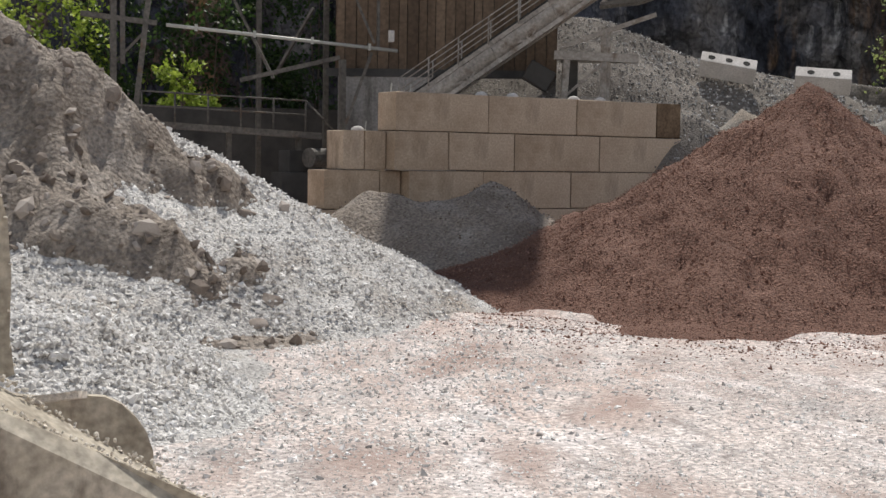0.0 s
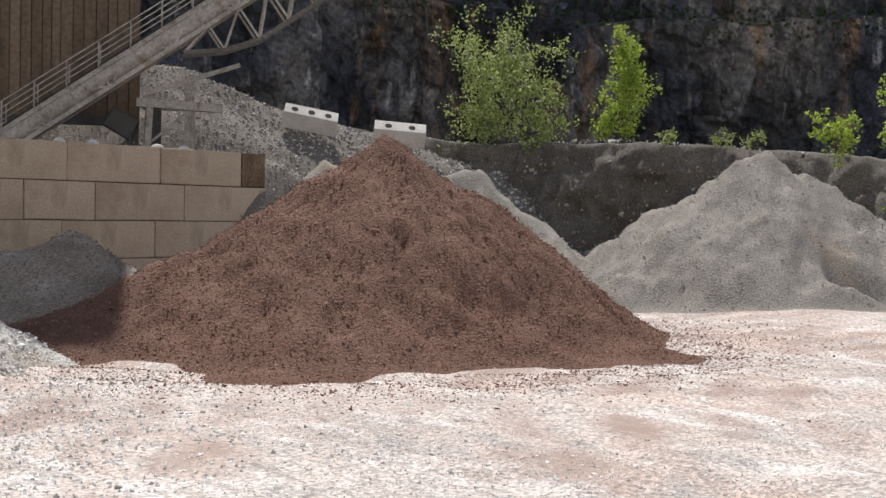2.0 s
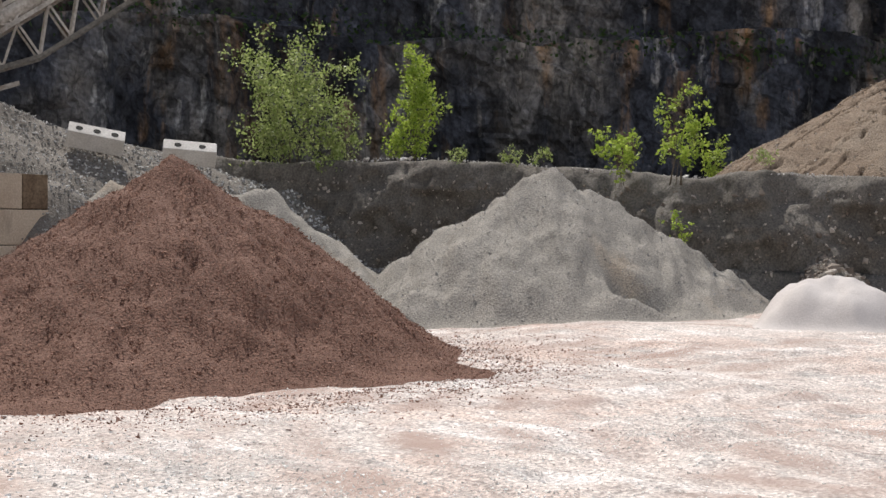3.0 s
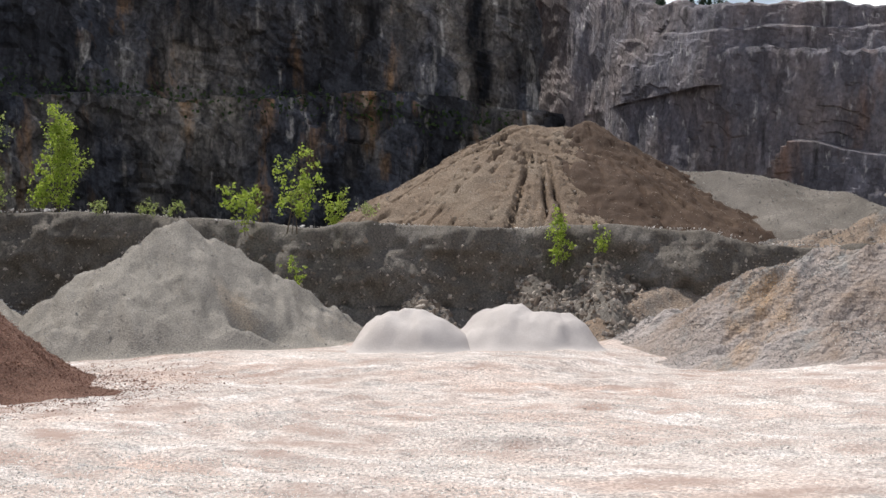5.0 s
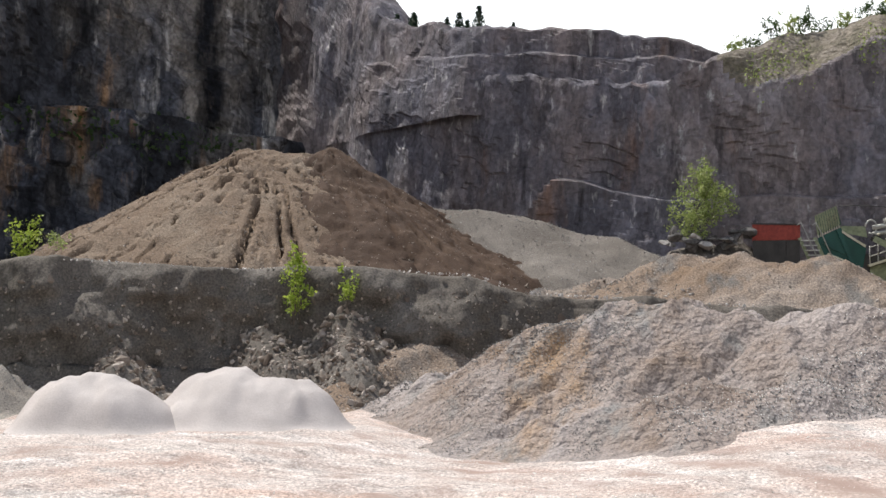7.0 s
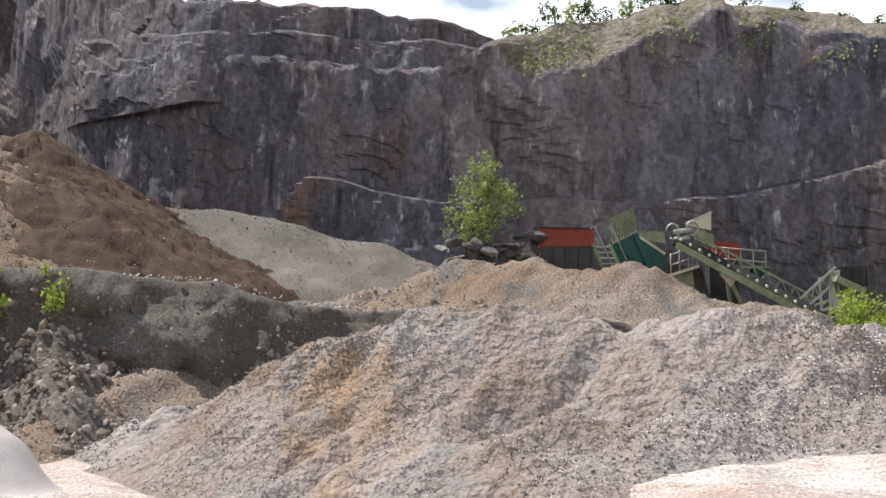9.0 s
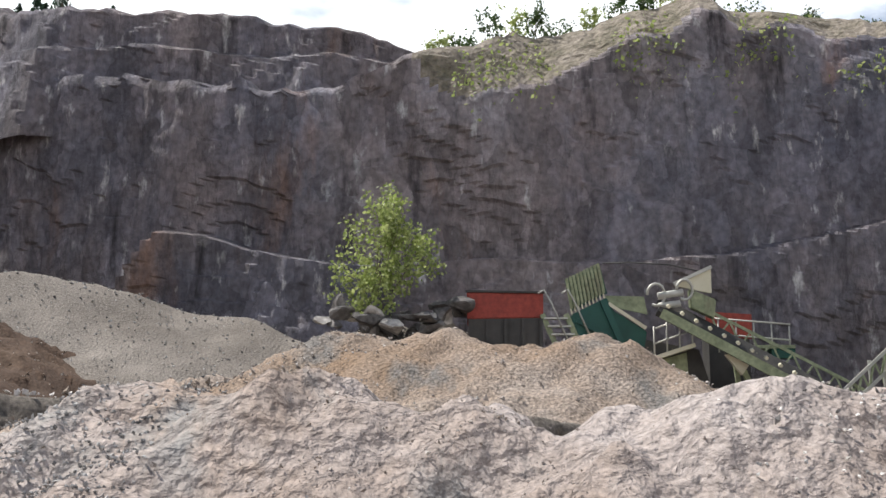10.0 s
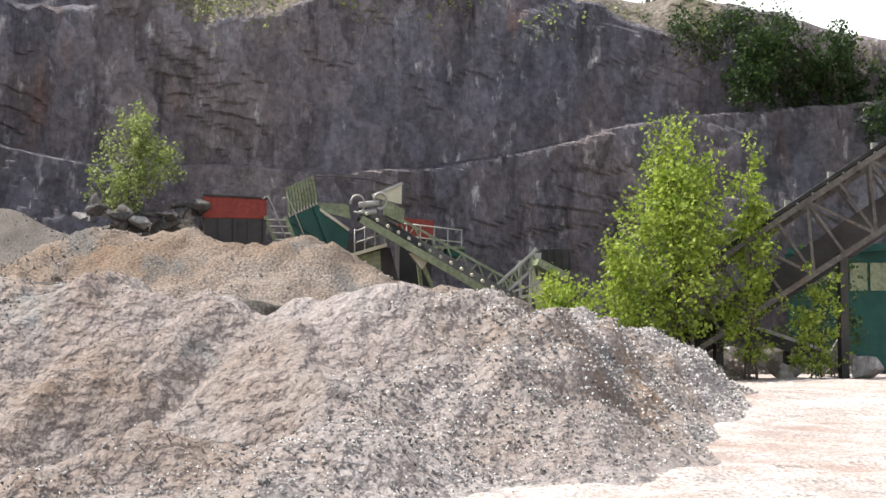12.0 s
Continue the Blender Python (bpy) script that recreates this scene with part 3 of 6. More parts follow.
def stones(name, places, sizes, material, label, category="stones", seed=1, shape="oct", flat=0.7, parent=None, sink=0.25):
    """Many loose stones in one mesh: angular lumps, each turned and squashed its own way."""
    rng = np.random.RandomState(seed)
    V0, F0 = dict(oct=(OCT_V, OCT_F), tet=(TET_V, TET_F), ico=(ICO_V, ICO_F))[shape]
    n, k = len(places), len(V0)
    v = V0[None] * (1 + 0.35 * rng.uniform(-1, 1, (n, k, 1))) * rng.uniform(0.6, 1.25, (n, 1, 3)) * np.array([1, 1, flat])
    q = rng.normal(size=(n, 4))
    q /= np.linalg.norm(q, axis=1, keepdims=True)
    w, x, y, z = q.T
    R = np.stack([1 - 2 * (y * y + z * z), 2 * (x * y - z * w), 2 * (x * z + y * w), 2 * (x * y + z * w), 1 - 2 * (x * x + z * z), 2 * (y * z - x * w),
                  2 * (x * z - y * w), 2 * (y * z + x * w), 1 - 2 * (x * x + y * y)], 1).reshape(n, 3, 3)
    v = np.einsum("nij,nkj->nki", R, v) * np.asarray(sizes)[:, None, None] + np.asarray(places)[:, None] - np.array([0, 0, sink]) * np.asarray(sizes)[:, None, None]
    f = F0[None] + (np.arange(n) * k)[:, None, None]
    ob = mesh_np(name, v.reshape(-1, 3), f.reshape(-1, 3), material, smooth=False, parent=parent)
    return tagged(ob, label, category, kind="stuff") if parent is None else ob


def on_field(field, count, seed, where=None, low=0.02):
    """Random places on a heap's surface."""
    X, Y, Z, floor = field
    rng = np.random.RandomState(seed)
    w = ((Z - floor) > low).astype(float)
    if where is not None:
        w = w * np.clip(where(X, Y, Z), 0, None)
    w = w.ravel() / w.sum()
    i = rng.choice(len(w), count, p=w)
    s = X[1, 0] - X[0, 0]
    return np.stack([X.ravel()[i] + rng.uniform(-s, s, count), Y.ravel()[i] + rng.uniform(-s, s, count), Z.ravel()[i]], 1)


# ---- bank and the plateau behind it ----
RIM = np.array([(9.5, 27.5, 3.6), (13.0, 25.6, 3.6), (16.4, 23.3, 3.4), (18.6, 21.3, 3.15), (20.0, 19.2, 3.28), (20.9, 17.9, 3.2), (21.7, 16.2, 3.05), (22.4, 15.2, 2.92), (23.4, 13.6, 2.80),
                (24.4, 12.0, 2.88), (25.5, 9.9, 2.74), (26.5, 7.5, 2.79), (27.2, 5.1, 2.68), (27.6, 4.0, 2.33), (28.6, 1.5, 2.2), (29.6, -2.5, 2.0), (31.0, -8.0, 1.5), (33.0, -14, 1.3), (34, -24, 1.2)])
BACK = np.array([0.87, 0.49])


def along(pts, step):
    """Points at even steps along a line."""
    d = np.r_[0, np.cumsum(np.linalg.norm(np.diff(pts[:, :2], axis=0), axis=1))]
    s = np.arange(0, d[-1], step)
    return s, np.stack([np.interp(s, d, pts[:, i]) for i in range(pts.shape[1])], 1)


rs, rp = along(RIM, 0.075)
prof = [(-2.2, -0.08), (-1.8, -0.03), (-1.5, 0.02), (-1.25, 0.06), (-1.05, 0.10), (-0.95, 0.15), (-0.85, 0.2), (-0.78, 0.25)] + [(-0.72 + 0.6 * f ** 1.1, 0.3 + 0.64 * f) for f in np.linspace(0, 1, 22)] + [(-0.06, 0.965), (-0.01, 0.985), (0.06, 0.995), (0.15, 1.0),
        (0.5, 1.0), (1.2, 0.99), (2.5, 1.0), (5, 1.02), (9, 1.05), (15, 1.1), (24, 1.15), (40, 1.2)]
O, K = np.array([p[0] for p in prof]), np.array([p[1] for p in prof])
S2 = rs[:, None] + 0 * O[None]
zz = rp[:, 2:3] * K[None]
n1 = fbm(S2, zz, 1.0, scale=1.6, octaves=4)
n2 = fbm(S2, zz, 6.0, scale=0.4, octaves=3)
face = np.clip(1 - np.abs(K - 0.55) * 1.3, 0, 1) * (O < 0.6)[None]
off = O[None] + face * (0.45 * n1 + 0.20 * n2 + 0.10 * fbm(S2, zz, 12.0, scale=0.17, octaves=2)) + (O[None] > -0.3) * (O[None] < 0.3) * 0.25 * fbm(S2, 0 * S2, 3.0, scale=1.1, octaves=3)
px_, py_ = rp[:, 0:1] + off * BACK[0], rp[:, 1:2] + off * BACK[1]
pz_ = zz + (K[None] > 0.9) * 0.10 * fbm(px_, py_, 2.0, scale=1.4, octaves=4)
pz_ = np.where(O[None] < -0.8, pz_ + 0.22 * sstep(-2.2, -1.0, O)[None] * (1 + n1) * sstep(10, 14, px_), pz_)
tagged(mesh_np("earth_bank", np.stack([px_, py_, pz_], -1).reshape(-1, 3), grid_faces(len(rs), len(O)), M["bank"]),
       "steep dark earth bank with a flat top and rubble at its foot", "bank", kind="structure")

# ---- cliffs ----
def cliff(name, pts, material, label, back, step=0.2, rows=96, seed=0.0, bulge=1.0, tall=0.4, soil=None):
    """A rock face along (x, y, foot, ledge, top) points; it steps back at the ledge and ends in a rounded brow."""
    s, p = along(np.array(pts, float), step)
    v = np.linspace(0, 1, rows)
    S, Vv = np.meshgrid(s, v, indexing="ij")
    foot, ledge, top = p[:, 2:3], p[:, 3:4], p[:, 4:5]
    Z = foot + (top - foot) * Vv
    t = np.gradient(p[:, :2], axis=0)
    for _ in range(50):
        t = (np.roll(t, 1, 0) + t + np.roll(t, -1, 0)) / 3
    t /= np.linalg.norm(t, axis=1, keepdims=True)
    nrm = np.stack([-t[:, 1], t[:, 0]], 1)          # to the left of the line, away from the yard
    led = ledge + 0.5 * fbm(S, 0 * S, seed, scale=6.0, octaves=3)
    set_back = back * sstep(-0.05, 0.07, Z - led) + 0.05 * np.maximum(Z - foot, 0)
    rel = bulge * (0.75 * fbm(S, Z * tall, seed, scale=4.5, octaves=4) + 0.30 * np.abs(fbm(S, Z * tall, seed + 5, scale=1.3, octaves=4)) + 0.16 * fbm(S, Z, seed + 9, scale=0.55, octaves=3))
    blocks = (0.035 + bulge * 0.15) * np.round(2.6 * fbm(S, Z * (0.3 + tall), seed + 2, scale=2.2, octaves=2))
    brow = 0.22 * np.clip((Vv - 0.96) / 0.04, 0, 1) ** 2 * (1 + fbm(S, 0 * S, seed + 4, scale=0.6, octaves=3))
    D = set_back + rel + blocks + brow
    if soil:    # loose soil that leans back above the rock, between two places along y
        y0, y1, depth = soil
        cap = np.maximum(Z - (top - depth * (0.75 + 0.5 * fbm(S, 0 * S, 7.0, scale=3.0, octaves=3))), 0) * sstep(y0 - 1, y0 + 1, p[:, 1:2]) * sstep(y1 + 0.5, y1 - 3.5, p[:, 1:2])
        D = D + 1.1 * cap
    X, Y = p[:, 0:1] + D * nrm[:, 0:1], p[:, 1:2] + D * nrm[:, 1:2]
    Z = Z + (0.14 * fbm(S, 0 * S, seed + 1, scale=2.2, octaves=3) + 0.10 * fbm(S, 0 * S, seed + 6, scale=0.45, octaves=3)) * Vv ** 3
    ex = np.array([1.0, 3.0, 7.0])
    X = np.concatenate([X, X[:, -1:] + ex * nrm[:, 0:1]], 1)
    Y = np.concatenate([Y, Y[:, -1:] + ex * nrm[:, 1:2]], 1)
    Z = np.concatenate([Z, Z[:, -1:] - np.array([0.25, 2.0, 7.0]) + 0 * nrm[:, :1]], 1)
    ob = mesh_np(name, np.stack([X, Y, Z], -1).reshape(-1, 3), grid_faces(len(s), rows + 3)[:, ::-1], material, smooth=False)
    if soil:
        ob.data.materials.append(M["scrub_soil"])
        up = np.concatenate([cap > 0.05, np.ones((len(s), 3), bool) & (cap[:, -1:] > 0.05)], 1).ravel()
        F = grid_faces(len(s), rows + 3)
        ob.data.polygons.foreach_set("material_index", up[F].all(1).astype(np.int32))
    return tagged(ob, label, "cliff", kind="structure"), (S, X, Y, Z)


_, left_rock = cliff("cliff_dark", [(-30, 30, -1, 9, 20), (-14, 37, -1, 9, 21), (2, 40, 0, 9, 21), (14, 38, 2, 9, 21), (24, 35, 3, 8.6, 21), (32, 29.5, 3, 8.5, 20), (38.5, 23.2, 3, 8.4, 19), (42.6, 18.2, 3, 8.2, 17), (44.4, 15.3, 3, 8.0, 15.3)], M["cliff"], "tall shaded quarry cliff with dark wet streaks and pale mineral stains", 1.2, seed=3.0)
FAR = [(46.5, 19, 1.5, 2.2, 18.5), (44.4, 15.2, 1.5, 2.2, 14.6), (42.6, 13.6, 1.5, 2.2, 12.6), (41.0, 11.6, 1.5, 2.3, 10.5), (39.8, 9.7, 1.5, 2.5, 9.6), (38.9, 8.0, 2.0, 3.0, 9.2), (38.1, 5.5, 2.5, 5.75, 8.9), (37.8, 3.7, 2.5, 5.55, 8.7), (37.7, 2.1, 2.4, 5.4, 8.75), (37.7, 0.6, 2.2, 5.45, 9.4), (37.7, -1, 2.1, 5.5, 10.05),
     (37.8, -3, 2, 5.55, 10.5), (37.7, -5, 1.8, 5.65, 10.6), (37.6, -7, 1.7, 5.85, 10.3), (37.2, -8.6, 1.6, 6.1, 9.95)]
FAR_END = [(36.9, -10.2, 1.4, 6.3, 9.6), (36.3, -11.6, 1.3, 6.4, 9.1), (35.6, -13, 1.2, 6.5, 8.55), (34.6, -15, 1.2, 6.55, 7.92), (31, -20, 1, 6.25, 7.48), (24, -26, 0.5, 5.25, 6.94), (10, -32, 0, 4.25, 6.39)]
_, right_rock = cliff("cliff_far", FAR + FAR_END, M["face"], "broad grey-brown quarry face with a ledge and weathered rock", 0.75, step=0.17, rows=130, seed=11.0, bulge=0.24, tall=0.5, soil=(-10.5, 0.8, 1.4))
_, upper_rock = cliff("cliff_upper", [(49.5, 21, 9, 14, 19.5), (47.2, 16.6, 8, 12, 15.6), (45.3, 14.6, 8, 11, 13.4), (43.0, 12.4, 8, 10.2, 11.9), (41.4, 10.4, 8, 9.9, 11.3), (40.0, 8.3, 8, 9.6, 10.95), (39.6, 5.6, 7.8, 9.3, 10.55), (39.4, 3.6, 7.6, 9.2, 10.3), (39.2, 2.0, 7.6, 9.1, 10.05), (39.2, 0.9, 7.5, 8.8, 9.65), (39.6, -0.2, 7.4, 8.4, 9.1)],
     M["face"], "upper bench of the quarry face set back behind a ledge", 0.25, step=0.17, rows=48, seed=31.0, bulge=0.22, tall=0.7)
# low ground behind the camera that closes the yard
cliff("cliff_behind", [(10, -32, 0, 3, 5), (-12, -30, 0, 3, 5), (-26, -16, 0, 3, 5), (-32, 6, 0, 3, 5), (-30, 30, -1, 3, 6)], M["scrub_soil"], "low earth slope that closes the yard", 1.0, step=1.2, rows=12, seed=20)

# ---- heaps ----
_, F_gravel = heap("gravel_heap", [([(-7, 17, 4.5), (-2.5, 15.6, 3.7), (0.7, 14.4, 2.45), (1.9, 14.0, 1.78)], 0.60, 0.25), ([(1.9, 14.0, 1.78), (3.2, 13.7, 1.2), (4.3, 13.5, 0.72), (5.2, 13.2, -0.05)], 0.58, 0.25),
                     ([(-8, 10, 3.4), (-3.2, 9.6, 2.2), (0.0, 8.9, 0.85), (1.3, 8.2, 0.16)], 0.5, 0.3)], (-9, 6.6, 5.5, 19), 0.075, M["gravel"], "high heap of coarse grey gravel beside the loader bucket", rough=(0.09, 1.3))
def on_gravel(x, y, up):
    """A place above the gravel heap's surface."""
    X, Y, Z, floor = F_gravel
    k = int(np.argmin((X - x) ** 2 + (Y - y) ** 2))
    return (x, y, float(Z.ravel()[k]) + up)


_, F_earth = heap("earth_heap", [([(-3.5, 14.6, 4.3), (-0.4, 13.6, 3.35), (0.45, 13.3, 3.0), (0.95, 13.3, 2.8)], 1.7, 0.15), ([(0.95, 13.3, 2.8), (1.38, 13.3, 2.2), (1.72, 13.2, 1.55), (1.95, 12.5, 1.2)], 1.15, 0.2), ([on_gravel(0.2, 13.3, 0.38), on_gravel(0.7, 12.7, 0.36), on_gravel(1.25, 12.1, 0.34), on_gravel(1.75, 11.5, 0.32), on_gravel(2.2, 11.0, 0.28)], 0.95, 0.25)],
                   (-6, 3.6, 10.2, 16.5), 0.06, M["earth"], "clumped brown earth slumping down over the gravel heap", rough=(0.30, 0.9), grain=0.07)
_, F_small = heap("dark_grit_heap", [([(7.1, 17.3, 1.2)], 0.62, 0.2), ([(5.6, 17.8, 1.15), (6.2, 17.4, 1.0)], 0.7, 0.15), ([(7.9, 16.6, 0.6)], 0.4, 0.3)], (3.5, 10.5, 14.5, 19.0), 0.07, M["earth"], "low heap of dark brown grit against the block wall")
_, F_red = heap("red_grit_heap", [([(10.12, 13.75, 2.62)], 0.72, 0.10), ([(10.0, 13.6, 2.3), (9.2, 10.6, 0.42)], 0.62, 0.3), ([(10.1, 13.4, 1.8), (10.9, 9.9, 0.22)], 0.5, 0.4), ([(9.4, 13.9, 1.9), (5.6, 13.2, 0.25)], 0.52, 0.35), ([(8.2, 11.6, 0.9), (6.6, 10.4, 0.1)], 0.4, 0.4), ([(8.6, 14.2, 1.3), (6.8, 15.4, 0.45)], 0.42, 0.4)],
                 (3.5, 15.5, 7.6, 18.5), 0.06, M["red"], "conical heap of reddish brown grit on the yard", rough=(0.10, 0.9), grain=0.035, rills=(0.14, 9.0, 10.1, 13.75), flow=(0.2, 1.0, 0.05))
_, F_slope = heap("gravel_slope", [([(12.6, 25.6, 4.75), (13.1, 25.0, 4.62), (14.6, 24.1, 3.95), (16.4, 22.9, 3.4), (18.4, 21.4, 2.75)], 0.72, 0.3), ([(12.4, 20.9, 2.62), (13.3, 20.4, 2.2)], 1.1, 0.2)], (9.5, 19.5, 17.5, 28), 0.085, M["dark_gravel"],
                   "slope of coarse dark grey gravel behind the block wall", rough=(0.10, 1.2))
_, F_lgrey = heap("fine_grey_heap", [([(13.6, 20.4, 2.55), (14.9, 19.4, 2.5), (15.9, 18.6, 2.3)], 0.72, 0.15), ([(15.9, 18.6, 2.3), (17.6, 17.0, 0.6)], 0.7, 0.15)], (9.0, 19.5, 14, 23.5), 0.07, M["grey_sand"], "heap of fine grey sand with slide marks", rough=(0.07, 1.0), flow=(0.45, 0.9, 0.08))
_, F_grey = heap("grey_sand_heap", [([(19.1, 14.3, 2.82), (20.6, 15.6, 2.75)], 0.74, 0.12), ([(19.1, 14.3, 2.7), (19.0, 11.3, 0.5)], 0.62, 0.25), ([(19.7, 13.8, 2.5), (20.6, 11.8, 1.0)], 0.66, 0.3), ([(18.8, 16.6, 0.9), (20.2, 17.4, 1.6)], 0.8, 0.2)],
                  (13.5, 23.5, 9.0, 19), 0.07, M["grey_sand"], "large heap of fine grey sand with a small slip hollow", rough=(0.09, 1.1), grain=0.025, flow=(0.75, 0.65, 0.085), dents=[(17.9, 11.7, 0.42, 0.48), (18.2, 11.35, 0.3, 0.3), (18.9, 12.6, 0.5, 0.12)])
_, F_w1 = heap("white_sand_heap", [([(18.7, 8.55, 1.04)], 1.45, 0.8), ([(18.65, 8.15, 0.85), (18.8, 8.9, 0.82)], 1.4, 0.6)], (16.5, 20.6, 6.8, 10.8), 0.06, M["white_sand"], "rounded heap of white sand at the foot of the bank", rough=(0.05, 0.8), grain=0.015, flow=(0.9, 0.4, 0.035))
_, F_w2 = heap("white_sand_heap", [([(19.5, 6.95, 1.1), (19.75, 6.5, 1.06)], 1.4, 0.75), ([(20.1, 6.0, 0.85)], 1.5, 0.4)], (17.4, 22.2, 4.2, 9.0), 0.06, M["white_sand"], "rounded heap of white sand with a crumbled end", rough=(0.06, 0.8), grain=0.018, flow=(0.9, 0.4, 0.045))
_, F_scree = heap("dark_scree", [([(26.2, 7.2, 1.9), (24.6, 6.4, 1.0), (23.6, 6.0, 0.5)], 0.75, 0.2), ([(25.9, 8.8, 1.6), (23.6, 7.4, 0.6)], 0.8, 0.2), ([(24.6, 11.6, 1.25), (23.2, 10.8, 0.8)], 0.7, 0.2)], (20.5, 27.5, 4.2, 13.5), 0.07, M["bank"], "slumped dark rubble below the bank", rough=(0.22, 0.9), grain=0.06)
_, F_brown = heap("brown_sand_heap", [([(33.9, 13.15, 6.34), (35.4, 11.35, 6.34)], 0.575, 0.12)], (25, 43.5, 3.0, 22), 0.075, M["brown_sand"], "big heap of brown sand cut by rain gullies on the plateau", rough=(0.08, 1.5), grain=0.04, rills=(1.15, 25.0, 34.4, 12.3), base=2.3)
_, F_fresh = heap("damp_sand_heap", [([(35.45, 11.25, 6.50)], 0.573, 0.12)], (29, 43, 3.2, 13.5), 0.09, M["fresh_sand"], "fresh damp brown sand tipped over the end of the big heap", rough=(0.08, 1.2), grain=0.05, rills=(0.35, 30.0, 35.45, 11.25), flow=(0.3, -0.95, 0.05), base=2.3)
_, F_back = heap("grey_gravel_heap", [([(36.4, 10.0, 4.85), (36.9, 8.8, 5.0), (36.9, 5.4, 4.5), (36.7, 3.8, 4.15), (36.0, 2.5, 3.6), (35.6, 2.4, 3.2)], 0.5, 0.4)], (31, 43, -1.5, 16.5), 0.13, M["dark_gravel"], "long grey gravel heap behind the brown sand", rough=(0.10, 1.4), base=2.1)
_, F_front = heap("pale_sand_heap", [([(23.6, 5.6, 0.45), (22.75, 3.5, 1.2), (22.8, 2.8, 1.5), (22.95, 2.0, 1.96), (23.0, 0.8, 2.0), (22.95, -0.4, 1.88), (23.0, -1.2, 1.93), (22.8, -2.0, 2.02), (22.8, -2.6, 1.97)], 0.6, 0.25), ([(22.8, -2.6, 1.97), (23.8, -3.6, 1.84), (25.0, -4.7, 1.74), (26.0, -5.5, 1.62), (27.0, -6.3, 1.42), (27.5, -6.9, 1.15)], 0.66, 0.3),
                                     ([(22.9, 1.2, 1.8), (19.8, 1.6, 0.75)], 0.42, 0.4), ([(22.8, -1.3, 1.8), (20.4, -0.9, 1.1), (19.3, 0.3, 0.85)], 0.5, 0.4)],
                    (16.0, 28.5, -9.5, 7.5), 0.06, M["mixed_sand"], "long uneven heap of pale pinkish grey sand and grit", rough=(0.13, 0.9), grain=0.022, flow=(0.87, -0.5, 0.10), dents=[(20.5, 0.0, 0.5, 0.32), (20.6, 0.8, 0.4, 0.28), (20.4, -0.8, 0.4, 0.2)])
_, F_rear = heap("tan_sand_heap", [([(23.4, 6.7, 0.5), (28.0, 5.4, 1.7), (32.1, 4.5, 2.45), (32.3, 2.7, 2.82), (32.4, 1.4, 3.28), (32.4, -0.2, 3.34), (32.35, -0.7, 3.1), (32.25, -1.8, 3.26), (32.1, -3.1, 2.68), (31.9, -4.3, 2.44), (31.0, -6.0, 2.0), (29.5, -7.2, 1.4)], 0.47, 0.3),
                                   ([(32.3, 1.0, 3.1), (28.0, 2.2, 1.5), (24.8, 3.6, 0.7)], 0.5, 0.3)],
                  (21.5, 36.5, -9, 9), 0.085, M["tan_sand"], "broad heap of tan sand and gravel before the crushing plant", rough=(0.10, 1.2), grain=0.025, flow=(0.87, -0.5, 0.085))

# ---- block wall ----
W0, WD = Vector((6.28, 18.99, 0.15)), Vector((0.983, 0.18, 0)).normalized()
WN = Vector((0.18, -0.983, 0)).normalized()
WANG = math.degrees(math.atan2(WD.y, WD.x))
block_wall = thing("retaining_wall", W0, "stacked wall of large tan concrete blocks with damp stains", "block wall")
rng_w = random.Random(5)


def wall_block(s0, s1, course, deep=0.6, out=0.0, parent=block_wall):
    size = (s1 - s0 - 0.014, deep, 0.606)
    c = W0 + WD * ((s0 + s1) / 2) - WN * (deep / 2) + WN * (out + rng_w.uniform(-0.012, 0.012)) + Vector((0, 0, 0.62 * course + 0.31))
    bm = box_bm(size, pose(0, 0, 0), 0.018)
    for v in bm.verts:
        v.co += Vector((rng_w.uniform(-1, 1), rng_w.uniform(-1, 1), rng_w.uniform(-1, 1))) * 0.004
    ob = part("concrete_block", bm, M["concrete"])
    ob.matrix_world = Matrix.Translation(c) @ pose(0, 0, 0, 0, 0, WANG + rng_w.uniform(-0.5, 0.5))
    ob.parent = parent
    ob.matrix_parent_inverse = Matrix.Translation(W0).inverted()
    return ob


for course, edges in ((0, (-1.5, 0.0, 1.78, 3.56, 5.34, 6.0)), (1, (-1.1, -0.12, 0.26, 1.66, 3.45, 5.25, 5.95)), (2, (-0.78, -0.4, -0.02, 0.98, 2.26, 4.05, 5.88)), (3, (0.0, 1.74, 3.54, 5.30, 5.86))):
    for a, b in zip(edges, edges[1:]):
        ob = wall_block(a, b, course, out=-0.25 if a < -0.1 else 0.0)
        # the end block of the top course is darker than the rest
        if course == 3 and a > 5:
            ob.data.materials[0], ob["label"] = M["dark_concrete"], "dark brown end block"
for s, c in ((1.78, 4), (3.68, 4), (4.25, 4), (2.4, 4), (-0.4, 3)):
    bm = bmesh.new()
    bmesh.ops.create_uvsphere(bm, u_segments=10, v_segments=6, radius=0.11, matrix=Matrix.Translation(W0 + WD * s - WN * (0.3 if s > 0 else 0.5) + Vector((0, 0, 0.62 * c - 0.01))) @ Matrix.Diagonal((1, 1, 0.75, 1)))
    ob = part("stud", bm, M["pale_concrete"], block_wall, "pale concrete stud", smooth=True)
    ob.matrix_parent_inverse = Matrix.Translation(W0).inverted()
for s, c in ((0.45, 4), (-0.35, 3), (0.1, 4)):
    p = W0 + WD * s - WN * 0.35 + Vector((0, 0, 0.62 * c))
    ob = part("steel_rod", tube_bm([p - Vector((0, 0, 0.05)), p + Vector((0.02, 0, 0.14))], 0.012, 6), M["rail"], block_wall)
    ob.matrix_parent_inverse = Matrix.Translation(W0).inverted()


